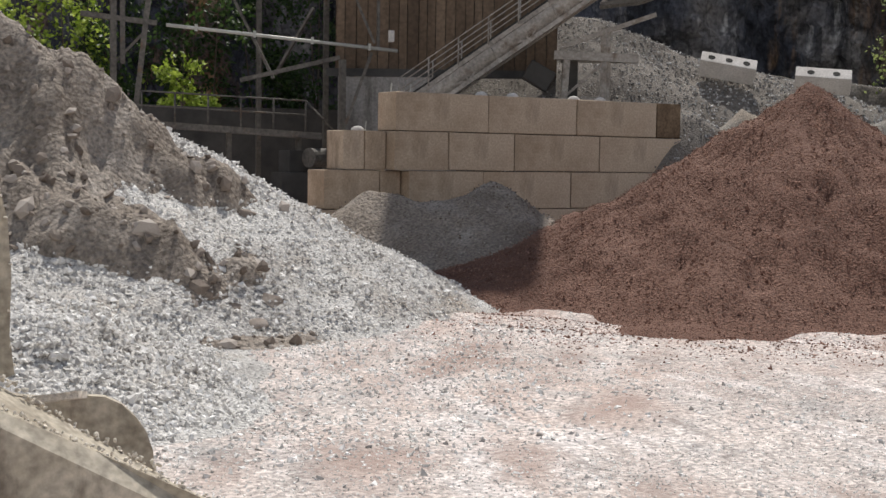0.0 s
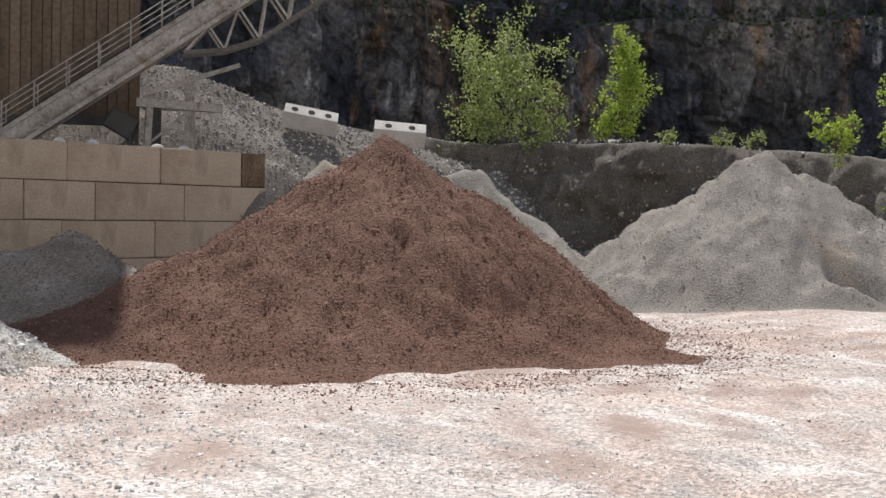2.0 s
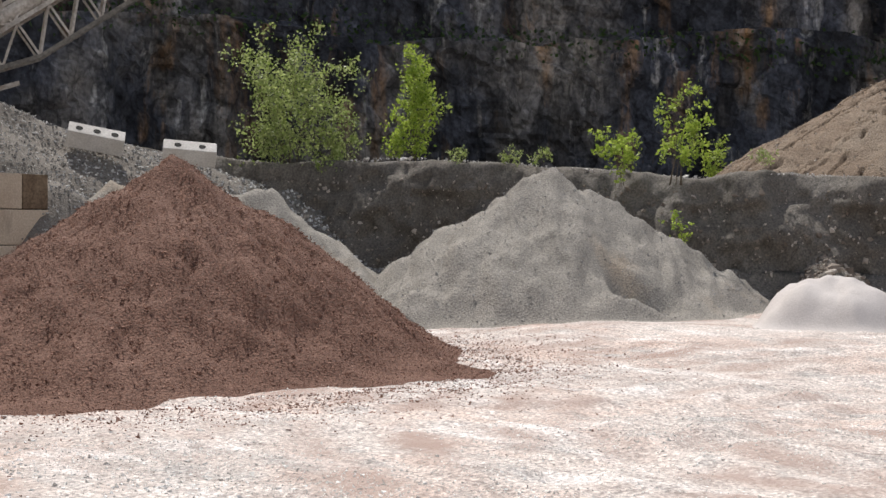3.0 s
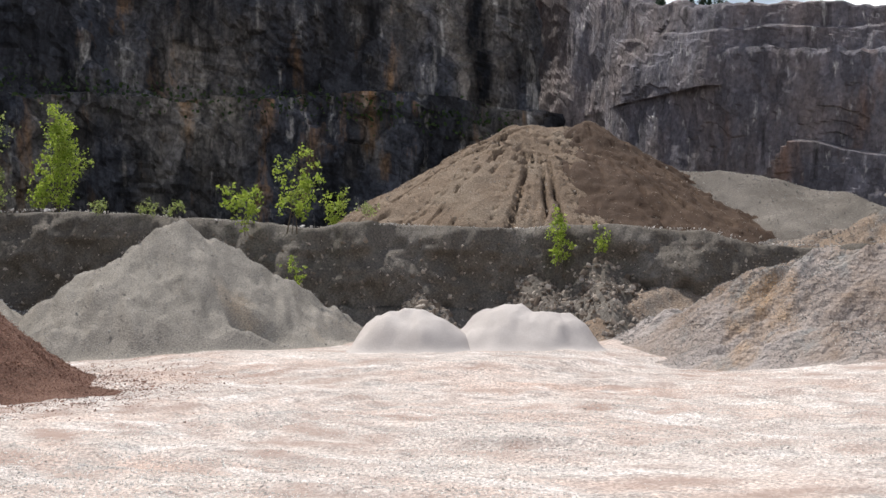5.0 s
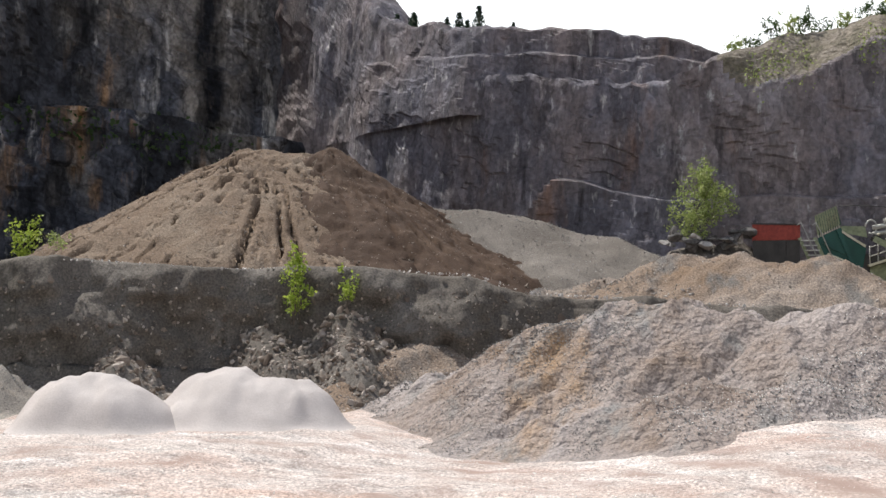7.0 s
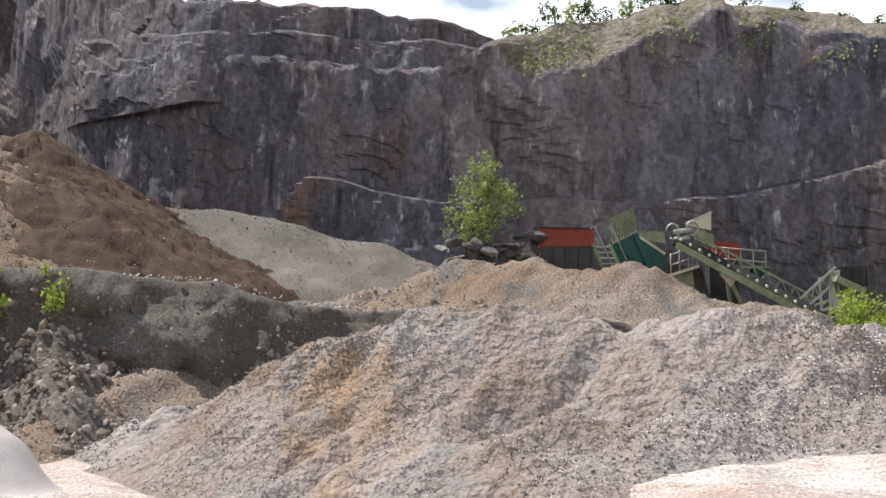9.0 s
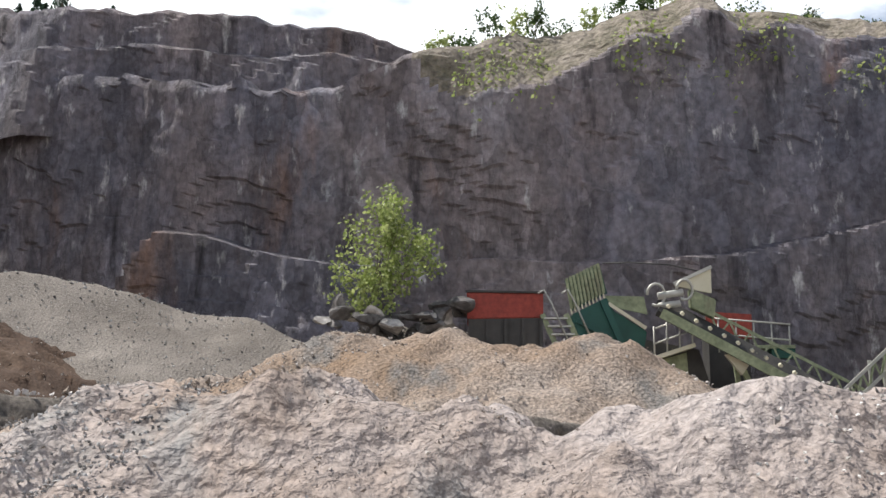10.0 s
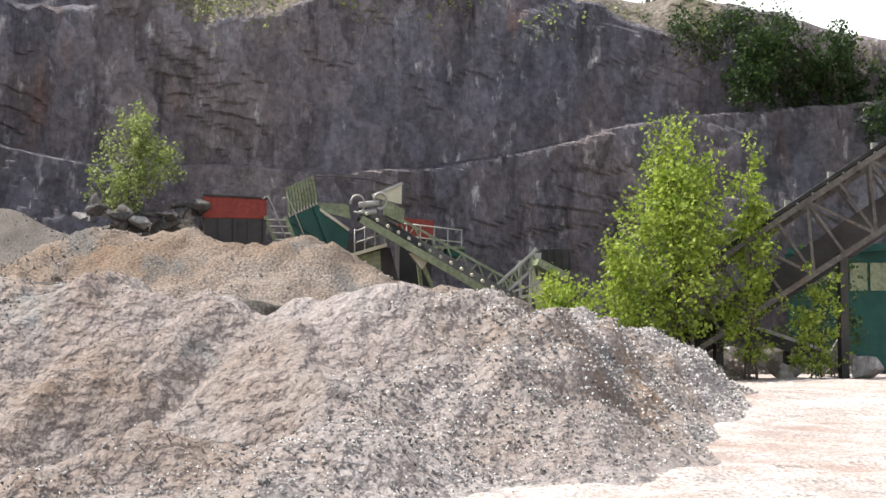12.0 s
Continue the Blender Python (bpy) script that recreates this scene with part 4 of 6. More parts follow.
def holed_block(a, b, holes, label):
    """A loose concrete block; near-black discs on its sunlit side give the shade of round sockets."""
    a, b = Vector(a), Vector(b)
    root = thing("concrete_block", (a + b) / 2, label, "concrete block", "loose concrete blocks")
    d = (b - a).normalized()
    up = Vector((-0.35, -0.50, 0.80))
    n = (up - d * up.dot(d)).normalized()
    m = Matrix((d, n.cross(d), n)).transposed().to_4x4()
    length = (b - a).length
    bm = box_bm((length, 0.34, 0.40), m, 0.02)
    ob = part("body", bm, M["pale_concrete"], root)
    for i in range(holes):
        x = length * ((i + 0.6) / (holes + 0.2) - 0.5)
        # no recess is cut: the disc's colour holds the socket's shade
        bm = bmesh.new()
        bmesh.ops.create_cone(bm, cap_ends=True, segments=14, radius1=0.065, radius2=0.075, depth=0.03, matrix=m @ Matrix.Translation((x, -0.02, 0.192)))
        part("socket", bm, M["hole_shade"], root, "near-black disc for the shade in a round socket", smooth=False)
    return root


holed_block((14.14, 22.85, 3.62), (15.1, 22.28, 3.42), 3, "pale concrete block with three round sockets on the gravel slope")
holed_block((15.72, 21.8, 3.30), (16.6, 21.16, 3.22), 2, "pale concrete block with two round sockets on the gravel slope")

# ---- shed on stilts ----
shed = thing("processing_shed", (8.5, 24.6, 0), "brown boarded quarry shed raised on steel legs and a concrete base", "shed")


def sub(name, bm, mat, root, label="", smooth=False):
    """A part whose mesh is given in world metres."""
    ob = part(name, bm, mat, root, label, smooth)
    ob.matrix_parent_inverse = Matrix.Translation(root.location).inverted()
    return ob


SA, SB = Vector((7.05, 25.10, 0)), Vector((11.1, 23.385, 0))
sd = (SB - SA).normalized()
sn = Vector((sd.y, -sd.x, 0))
rs_ = random.Random(3)
u = 0.0
while u < (SB - SA).length:
    w = rs_.choice((0.17, 0.2, 0.23))
    c = SA + sd * (u + w / 2) + Vector((0, 0, 5.9)) + sn * rs_.uniform(-0.012, 0.03)
    bm = box_bm((w - 0.012, 0.035, 5.2 + rs_.uniform(-0.05, 0.03)), Matrix.Translation(c) @ pose(0, 0, 0, 0, 0, math.degrees(math.atan2(sd.y, sd.x))), 0.006)
    sub("board", bm, M["rust_sheet"], shed)
    u += w
ang = math.degrees(math.atan2(sd.y, sd.x))
# unseen block, added so that its shadow falls on the heaps below
sub("tower", box_bm((2.2, 2.4, 11.8), Matrix.Translation(SA + sd * 3.3 - sn * 1.4 + Vector((0, 0, 14.35))) @ pose(0, 0, 0, 0, 0, ang), 0.03), M["rust_sheet"], shed, "tall unseen block added above the shed to cast a shadow")
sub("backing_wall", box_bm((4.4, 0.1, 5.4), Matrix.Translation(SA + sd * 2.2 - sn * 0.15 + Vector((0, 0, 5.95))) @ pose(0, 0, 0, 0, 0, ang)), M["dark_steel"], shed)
sub("end_wall", box_bm((0.1, 5.0, 5.4), Matrix.Translation(SB - sn * 2.6 + Vector((0, 0, 5.95))) @ pose(0, 0, 0, 0, 0, ang)), M["rust_sheet"], shed)
sub("side_wall", box_bm((0.1, 6.0, 5.4), Matrix.Translation(SA - sn * 3.2 + Vector((0, 0, 5.95))) @ pose(0, 0, 0, 0, 0, ang)), M["rust_sheet"], shed)
sub("floor_beam", beam_bm(SA + Vector((-0.2, 0, 3.28)) + sn * 0.06, SB + Vector((0, 0, 3.28)) + sn * 0.06, 0.1, 0.16), M["dark_steel"], shed)
sub("concrete_base", box_bm((2.4, 0.5, 3.2), Matrix.Translation(SA + sd * 1.25 - sn * 0.1 + Vector((0, 0, 1.62))) @ pose(0, 0, 0, 0, 0, ang), 0.02), M["grey_concrete"], shed)
# near-black base and rear sheet put the shade under the shed into colour
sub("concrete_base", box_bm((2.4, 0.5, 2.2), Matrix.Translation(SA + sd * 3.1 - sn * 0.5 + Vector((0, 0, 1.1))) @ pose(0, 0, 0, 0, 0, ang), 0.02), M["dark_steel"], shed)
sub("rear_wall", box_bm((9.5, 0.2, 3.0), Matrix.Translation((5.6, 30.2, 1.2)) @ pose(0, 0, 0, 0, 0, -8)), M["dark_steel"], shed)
sub("upper_gallery", box_bm((3.4, 1.5, 2.2), Matrix.Translation((5.0, 29.4, 6.6)) @ pose(0, 0, 0, 0, 0, -10), 0.02), M["rust_sheet"], shed)
for a, b, w in (((2.84, 26.90, 0), (2.84, 26.90, 6.5), 0.17), ((3.02, 26.88, 3.4), (3.02, 26.88, 6.5), 0.14), ((2.2, 26.95, 4.39), (3.7, 26.81, 4.25), 0.15), ((3.68, 26.80, 6.0), (3.26, 26.85, 2.3), 0.16), ((3.53, 26.82, 4.15), (2.78, 26.91, 3.32), 0.08),
                ((7.21, 24.40, 4.75), (7.59, 24.28, 3.83), 0.07), ((7.66, 24.27, 5.4), (7.66, 24.27, 3.76), 0.07), ((7.02, 24.56, 0), (7.02, 24.56, 3.5), 0.16), ((7.54, 24.30, 3.64), (7.05, 24.44, 2.2), 0.09), ((5.17, 25.53, 3.08), (7.09, 25.0, 3.58), 0.12),
                ((6.0, 27.6, 0), (6.0, 27.6, 6.2), 0.14), ((7.4, 27.2, 0.0), (7.4, 27.2, 6.2), 0.14), ((5.0, 27.2, 5.6), (6.1, 26.6, 3.2), 0.08), ((6.9, 26.4, 4.7), (6.2, 26.9, 3.3), 0.08)):
    sub("steel_leg" if abs(b[2] - a[2]) > 2 else "brace", beam_bm(a, b, w, w * 0.7), M["steel"], shed)
pipe = sub("pipe", tube_bm([(3.6, 24.78, 4.03), (7.9, 23.76, 3.655)], 0.035, 8), M["rail"], shed, "long pale steel pipe", True)
for k in range(4):
    f = (k + 0.5) / 4
    part("pipe_bracket", box_bm((0.05, 0.05, 0.13), Matrix.Translation((3.6 + 4.3 * f, 24.77 - 1.02 * f, 4.04 - 0.37 * f))), M["rail"], pipe)
sub("lamp_box", box_bm((0.10, 0.1, 0.22), Matrix.Translation((7.76, 23.74, 3.93)), 0.01), M["pale_concrete"], shed, "pale floodlight box")

walkway = thing("walkway", (5.3, 26.5, 2.1), "grey steel walkway with handrails under the shed", "walkway")
sub("deck", beam_bm((3.3, 26.85, 2.20), (7.0, 26.05, 2.0), 0.9, 0.13), M["steel"], walkway)
for z in (0.0, -0.29):
    sub("handrail", tube_bm([(3.3, 26.45, 2.85 + z), (6.6, 25.8, 2.72 + z)], 0.02, 6), M["steel"], walkway, smooth=True)
sub("handrail", tube_bm([(6.6, 25.8, 2.72), (7.3, 25.6, 1.97)], 0.02, 6), M["steel"], walkway, smooth=True)
for k in range(6):
    f = k / 5
    x, y = 3.35 + 3.25 * f, 26.44 - 0.64 * f
    sub("post", tube_bm([(x, y, 2.1 - 0.1 * f), (x, y, 2.86 - 0.13 * f)], 0.022, 6), M["steel"], walkway, smooth=True)
for x, y in ((5.1, 26.3), (6.5, 26.0)):
    sub("leg", beam_bm((x, y, 0), (x, y, 2.05), 0.12, 0.1), M["steel"], walkway)

drive = thing("drive_motor", (6.6, 25.7, 0), "dark conveyor drive motor below the walkway", "motor")
bm = bmesh.new()
bmesh.ops.create_cone(bm, cap_ends=True, segments=18, radius1=0.2, radius2=0.2, depth=0.5, matrix=pose(6.8, 25.6, 1.55, 0, 90, 30))
sub("motor_body", bm, M["steel"], drive, smooth=False)
sub("gearbox", box_bm((0.5, 0.4, 0.5), pose(6.35, 25.8, 1.45, 0, 0, 20), 0.03), M["dark_steel"], drive)
sub("frame", box_bm((1.1, 0.6, 1.25), pose(6.5, 25.8, 0.62, 0, 0, 10), 0.02), M["dark_steel"], drive)


def truss_conveyor(root, a, b, width, height, bays, mat, belt_z, rail=True, rail_h=0.45, cover=None):
    """An inclined belt conveyor: two lattice sides, belt, rollers and a handrail."""
    a, b = Vector(a), Vector(b)
    d = (b - a).normalized()
    side = d.cross(Vector((0, 0, 1))).normalized()
    up = side.cross(d)
    for sgn in (-1, 1):
        o = side * (sgn * width / 2)
        sub("top_chord", beam_bm(a + o + up * height, b + o + up * height, 0.05, 0.08), mat, root)
        sub("bottom_chord", beam_bm(a + o, b + o, 0.05, 0.08), mat, root)
        for k in range(bays):
            p, q = a.lerp(b, k / bays), a.lerp(b, (k + 1) / bays)
            sub("lattice_bar", beam_bm(p + o + (up * height if k % 2 else Vector()), q + o + (Vector() if k % 2 else up * height), 0.03, 0.045), mat, root)
            sub("upright", beam_bm(q + o, q + o + up * height, 0.03, 0.04), mat, root)
    belt = sub("belt", beam_bm(a + up * (height + belt_z), b + up * (height + belt_z), width * 0.85, 0.05), M["belt"], root, "worn black rubber belt")
    for k in range(bays * 2):
        p = a.lerp(b, (k + 0.5) / (bays * 2)) + up * (height + belt_z - 0.06)
        part("roller", tube_bm([p - side * width * 0.45, p + side * width * 0.45], 0.035, 8), M["dark_steel"], belt, smooth=True)
    if cover:
        sub("side_cover", beam_bm(a + side * width * 0.56 + up * (height - 0.02), b + side * width * 0.56 + up * (height - 0.02), 0.04, cover), mat, root)
    if rail:
        for sgn in ((-1, 1) if rail == 2 else (1,)):
            o = side * (sgn * width * 0.62)
            for k in range(bays + 1):
                p = a.lerp(b, k / bays) + o + up * height
                sub("rail_post", tube_bm([p, p + Vector((0, 0, rail_h))], 0.016, 5), mat, root, smooth=True)
            for h in (rail_h * 0.55, rail_h):
                sub("handrail", tube_bm([a + o + up * height + Vector((0, 0, h)), b + o + up * height + Vector((0, 0, h))], 0.013, 5), mat, root, smooth=True)
    return side, up


conv = thing("belt_conveyor", (11.0, 22.0, 0), "inclined dusty steel belt conveyor with lattice sides behind the wall", "conveyor")
CA, CB = Vector((8.0, 23.15, 2.26)), Vector((15.0, 19.75, 7.67))
cside, cup = truss_conveyor(conv, CA, CB, 0.62, 0.36, 14, M["cover"], 0.06, rail=2, rail_h=0.52)
bm = bmesh.new()
hoops = []
for p in (CA, CB):
    hoops.append([bm.verts.new(p + cup * 0.2 + cside * 0.36 * math.cos(a) - cup * 0.24 * math.sin(a)) for a in np.linspace(-0.5, math.pi + 0.5, 15)])
for k in range(14):
    bm.faces.new((hoops[0][k], hoops[0][k + 1], hoops[1][k + 1], hoops[1][k]))
sub("trough_cover", bm, M["cover"], conv, "rounded dusty steel cover below the belt", smooth=True)
for k in range(7):
    p = CA.lerp(CB, (k + 0.5) / 7) + cup * 0.2
    sub("cover_band", tube_bm([p + cside * 0.375 * math.cos(a) - cup * 0.255 * math.sin(a) for a in np.linspace(-0.3, math.pi + 0.3, 12)], 0.014, 5), M["cover"], conv, smooth=True)
for sgn in (-1, 1):
    o = cside * (0.27 * sgn)
    lo = lambda f: CA.lerp(CB, 0.44 + 0.56 * f) + o - cup * (0.72 * min(1.0, 0.25 + f * 4))
    hi = lambda f: CA.lerp(CB, 0.44 + 0.56 * f) + o - cup * 0.02
    for k in range(8):
        f, g = k / 8, (k + 1) / 8
        sub("under_chord", beam_bm(lo(f), lo(g), 0.06, 0.07), M["steel"], conv)
        sub("under_lattice", beam_bm(lo(f), hi(g), 0.035, 0.04), M["cover"], conv)
        sub("under_upright", beam_bm(lo(g), hi(g), 0.035, 0.04), M["cover"], conv)
stand = thing("conveyor_trestle", (11.0, 21.9, 0), "steel trestle that carries the conveyor", "trestle")
for a, b, w in (((10.55, 22.1, 0), (10.72, 22.05, 3.6), 0.15), ((11.4, 21.72, 0), (11.38, 21.75, 4.1), 0.15), ((10.9, 22.7, 0), (11.0, 22.6, 3.6), 0.13), ((11.75, 22.3, 0), (11.7, 22.3, 3.9), 0.13),
                ((10.5, 22.15, 3.58), (11.95, 21.5, 3.52), 0.2), ((10.9, 22.7, 3.55), (12.0, 22.2, 3.55), 0.14), ((10.6, 22.1, 2.7), (11.4, 21.72, 3.5), 0.06), ((10.65, 22.07, 3.75), (12.2, 21.3, 4.35), 0.1), ((10.6, 22.12, 2.75), (11.38, 21.74, 2.75), 0.08)):
    sub("trestle_post" if b[2] - a[2] > 2 else "crossbeam", beam_bm(a, b, w, w * 0.8), M["cover"], stand)
chute = thing("return_chute", (10.75, 22.6, 0), "dark steel chute below the conveyor", "chute")
sub("duct", box_bm((0.28, 0.28, 3.6), pose(10.95, 22.35, 1.8, 0, 0, -24), 0.02), M["dark_steel"], chute)
sub("hood", box_bm((0.55, 0.5, 0.4), pose(10.4, 22.6, 3.2, 0, 30, -24), 0.03), M["dark_steel"], chute)

# ---- loader bucket ----
bucket = thing("loader_bucket", (0.3, 5.2, 0), "mud-caked tan steel loader bucket lying on the gravel", "loader bucket")


def plate(name, pts, thick, normal, mat, label="", root=bucket, bevel=0.0):
    bm = bmesh.new()
    n = Vector(normal).normalized() * thick
    lo, hi = [bm.verts.new(Vector(p)) for p in pts], [bm.verts.new(Vector(p) + n) for p in pts]
    bm.faces.new(lo[::-1])
    bm.faces.new(hi)
    for i in range(len(pts)):
        j = (i + 1) % len(pts)
        bm.faces.new((lo[i], lo[j], hi[j], hi[i]))
    bmesh.ops.recalc_face_normals(bm, faces=bm.faces)
    if bevel:
        bmesh.ops.bevel(bm, geom=list(bm.edges), offset=bevel, segments=2, affect="EDGES")
    return sub(name, bm, mat, root, label) if root.type == "EMPTY" else part(name, bm, mat, root, label)


plate("back_plate", [(-0.9, 4.50, 1.24), (0.08, 4.55, 0.73), (0.40, 4.54, 0.565), (0.75, 4.49, 0.39), (1.25, 4.45, 0.02), (-0.9, 4.45, 0.02)], 0.05, (0.0, 1, 0), M["bucket"])
plate("floor_plate", [(-0.9, 4.56, 1.20), (0.08, 4.58, 0.69), (0.75, 4.53, 0.35), (0.68, 4.92, 0.37), (0.29, 4.95, 0.58), (0.09, 4.96, 0.74), (-0.9, 4.96, 1.25)], 0.03, (0.3, 0, -0.9), M["bucket"])


def crust(name, line, r, seed):
    """A crumbly rim of dried mud along an edge."""
    rg = np.random.RandomState(seed)
    pts = np.array(line, float)
    s, p = along(pts, 0.009)
    pos = p[:, :3] + rg.normal(0, r * 0.55, (len(p), 3))
    stones(name, pos, r * rg.uniform(0.35, 1.0, len(p)), M["bucket_edge"], "", seed=seed, shape="ico", parent=bucket).matrix_parent_inverse = Matrix.Translation(bucket.location).inverted()


crust("mud_crust", [(-0.9, 4.52, 1.25), (0.08, 4.57, 0.74), (0.40, 4.56, 0.575), (0.75, 4.51, 0.40), (0.85, 4.5, 0.33)], 0.011, 1)
crust("mud_crust", [(-0.9, 4.95, 1.29), (0.09, 4.95, 0.775), (0.29, 4.94, 0.615), (0.49, 4.93, 0.505), (0.68, 4.90, 0.40)], 0.014, 2)
side_pts = [(0.05, 5.62, 0.05), (0.05, 5.64, 0.60), (0.24, 5.65, 0.565), (0.45, 5.63, 0.565), (0.53, 5.63, 0.555), (0.60, 5.62, 0.52), (0.66, 5.61, 0.46), (0.705, 5.61, 0.39), (0.73, 5.60, 0.31), (0.735, 5.60, 0.2), (0.735, 5.6, 0.02)]
plate("side_plate", side_pts, 0.05, (0.05, 1, 0), M["bucket"], "rounded side plate of the bucket")
plate("wear_strip", [(0.24, 5.58, 0.55), (0.45, 5.57, 0.565), (0.40, 5.40, 0.60), (0.18, 5.42, 0.58)], 0.03, (0, 0, 1), M["bucket_edge"])
plate("side_cutter", [(-0.4, 6.02, 0.3), (-0.4, 6.02, 1.6), (0.10, 6.04, 1.52), (0.15, 6.05, 1.30), (0.165, 6.05, 1.05), (0.155, 6.05, 0.78), (0.175, 6.05, 0.60), (0.05, 6.05, 0.55), (0.0, 6.05, 0.3)], 0.04, (0, 1, 0), M["bucket"], "tall worn side cutter")
crust("mud_crust", [(0.10, 6.03, 1.52), (0.15, 6.04, 1.30), (0.165, 6.04, 1.05), (0.155, 6.04, 0.78), (0.175, 6.04, 0.60)], 0.014, 3)

# ---- crushing plant ----
PX = 35.0


def P(u, v, dx=0.0):
    """A place on the plant: metres to the side of the first red hopper's upper corner, above it, and behind it."""
    return Vector((PX + dx, -0.30 - u, 4.21 + v))


def quad_plate(name, corners, depth, mat, root, label="", bevel=0.0):
    return plate(name, corners, depth, (1, 0, 0), mat, label, root, bevel)


feed = thing("feed_hopper", P(0.58, -1.2), "faded red steel feed hopper on a dark concrete base", "hopper", "red hoppers")
quad_plate("front_panel", [P(0, 0), P(1.16, -0.03), P(1.16, -0.40), P(0.0, -0.41)], 0.05, M["red_paint"], feed, bevel=0.012)
quad_plate("side_panel", [P(0, 0, 0.05), P(0.05, 0, 0.05), P(0.05, -0.41, 0.05), P(0, -0.41, 0.05)], 0.9, M["red_paint"], feed)
quad_plate("side_panel", [P(1.11, -0.03, 0.05), P(1.16, -0.03, 0.05), P(1.16, -0.4, 0.05), P(1.11, -0.4, 0.05)], 0.9, M["red_paint"], feed)
quad_plate("back_panel", [P(0, 0, 0.95), P(1.16, -0.03, 0.95), P(1.16, -0.4, 0.95), P(0, -0.41, 0.95)], 0.05, M["red_paint"], feed)
sub("rim", beam_bm(P(-0.02, 0.01), P(1.18, -0.02), 0.07, 0.03), M["dark_steel"], feed)
base_block = quad_plate("base_block", [P(0.02, -0.415, 0.02), P(1.15, -0.405, 0.02), P(1.15, -2.4, 0.02), P(0.02, -2.4, 0.02)], 0.95, M["dark_steel"], feed, "stained dark concrete base")
for k in range(5):
    quad_plate("rib", [P(0.02 + 0.27 * k, -0.42, -0.03), P(0.07 + 0.27 * k, -0.42, -0.03), P(0.07 + 0.27 * k, -2.4, -0.03), P(0.02 + 0.27 * k, -2.4, -0.03)], 0.06, M["dark_steel"], base_block)

feed2 = thing("feed_hopper", P(4.1, -0.6, 0.9), "smaller faded red hopper behind the plant conveyor", "hopper", "red hoppers")
quad_plate("front_panel", [P(3.78, -0.22, 0.9), P(4.5, -0.27, 0.9), P(4.5, -0.66, 0.9), P(3.78, -0.60, 0.9)], 0.05, M["red_paint"], feed2, bevel=0.01)
quad_plate("body", [P(3.82, -0.26, 0.95), P(4.46, -0.31, 0.95), P(4.46, -2.4, 0.95), P(3.82, -2.4, 0.95)], 0.6, M["dark_steel"], feed2)

stairs = thing("steel_stair", P(1.45, -1.2), "steep galvanised stair with handrails beside the red hopper", "stair")
for off in (0.0, 0.36):
    sub("handrail", tube_bm([P(1.08 + off, -0.04, -0.05), P(1.17 + off, 0.02, -0.05), P(1.28 + off, -0.2, -0.08), P(1.56 + off, -0.86, -0.1)], 0.014, 6), M["rail"], stairs, smooth=True)
    sub("stringer", beam_bm(P(1.14 + off, -0.35), P(1.50 + off, -1.2), 0.04, 0.08), M["green_paint"], stairs)
for k in range(7):
    sub("tread", beam_bm(P(1.17 + 0.052 * k, -0.42 - 0.122 * k), P(1.52 + 0.052 * k, -0.42 - 0.122 * k), 0.16, 0.025), M["rail"], stairs)

crusher = thing("crusher", P(2.3, -1.3), "green mobile crusher with a ribbed guard and railings", "crusher")
for k in range(10):
    a, b = k / 10, (k + 0.8) / 10
    top0, top1 = Vector((1.50 + 0.53 * a, 0.19 + 0.25 * a)), Vector((1.50 + 0.53 * b, 0.19 + 0.25 * b))
    lo0, lo1 = Vector((1.57 + 0.55 * a, -0.28 + 0.26 * a)), Vector((1.57 + 0.55 * b, -0.28 + 0.26 * b))
    quad_plate("guard_rib", [P(*top0), P(*top1), P(*lo1), P(*lo0)], 0.05, M["green_paint"], crusher, bevel=0.008)
    quad_plate("guard_bar", [P(*lo0, 0.02), P(*(lo0.lerp(lo1, 0.45)), 0.02), P(lo0.lerp(lo1, 0.45).x + 0.06, lo0.y - 0.22, 0.02), P(lo0.x + 0.06, lo0.y - 0.22, 0.02)], 0.03, M["cream"], crusher)
quad_plate("guard_back", [P(1.50, 0.18, 0.08), P(2.03, 0.43, 0.08), P(2.14, -0.03, 0.08), P(1.60, -0.3, 0.08)], 0.04, M["dark_green"], crusher)
quad_plate("hopper_side", [P(1.58, -0.36), P(2.12, -0.10), P(2.22, -0.30), P(2.72, -0.62), P(2.55, -1.6), P(1.9, -1.6)], 0.5, M["dark_green"], crusher, bevel=0.015)
for a, b, w in ((P(2.06, -0.15, -0.04), P(2.40, -0.98, -0.04), 0.10), (P(2.14, -0.20, -0.05), P(2.70, -0.58, -0.05), 0.05), (P(1.66, -0.45, -0.03), P(2.2, -0.75, -0.03), 0.06), (P(1.8, -0.75, -0.03), P(2.35, -1.0, -0.03), 0.05)):
    sub("frame_beam", beam_bm(a, b, w, w), M["dark_green"] if w > 0.05 else M["cream"], crusher)
quad_plate("upper_panel", [P(2.12, -0.06, 0.1), P(2.70, -0.08, 0.1), P(2.75, -0.35, 0.1), P(2.14, -0.22, 0.1)], 0.06, M["green_paint"], crusher)
quad_plate("lower_body", [P(2.55, -0.72, 0.05), P(3.5, -0.9, 0.05), P(3.9, -2.3, 0.05), P(2.4, -2.3, 0.05)], 0.6, M["dark_steel"], crusher)
quad_plate("lower_panel", [P(2.8, -1.08, -0.02), P(3.3, -0.95, -0.02), P(3.36, -2.0, -0.02), P(2.8, -2.0, -0.02)], 0.06, M["green_paint"], crusher)
sub("cable", tube_bm([P(2.08, 0.43, 0.05), P(2.5, 0.44, 0.05), P(3.1, 0.40, 0.05), P(3.65, 0.27, 0.05)], 0.012, 5), M["dark_steel"], crusher, smooth=True)

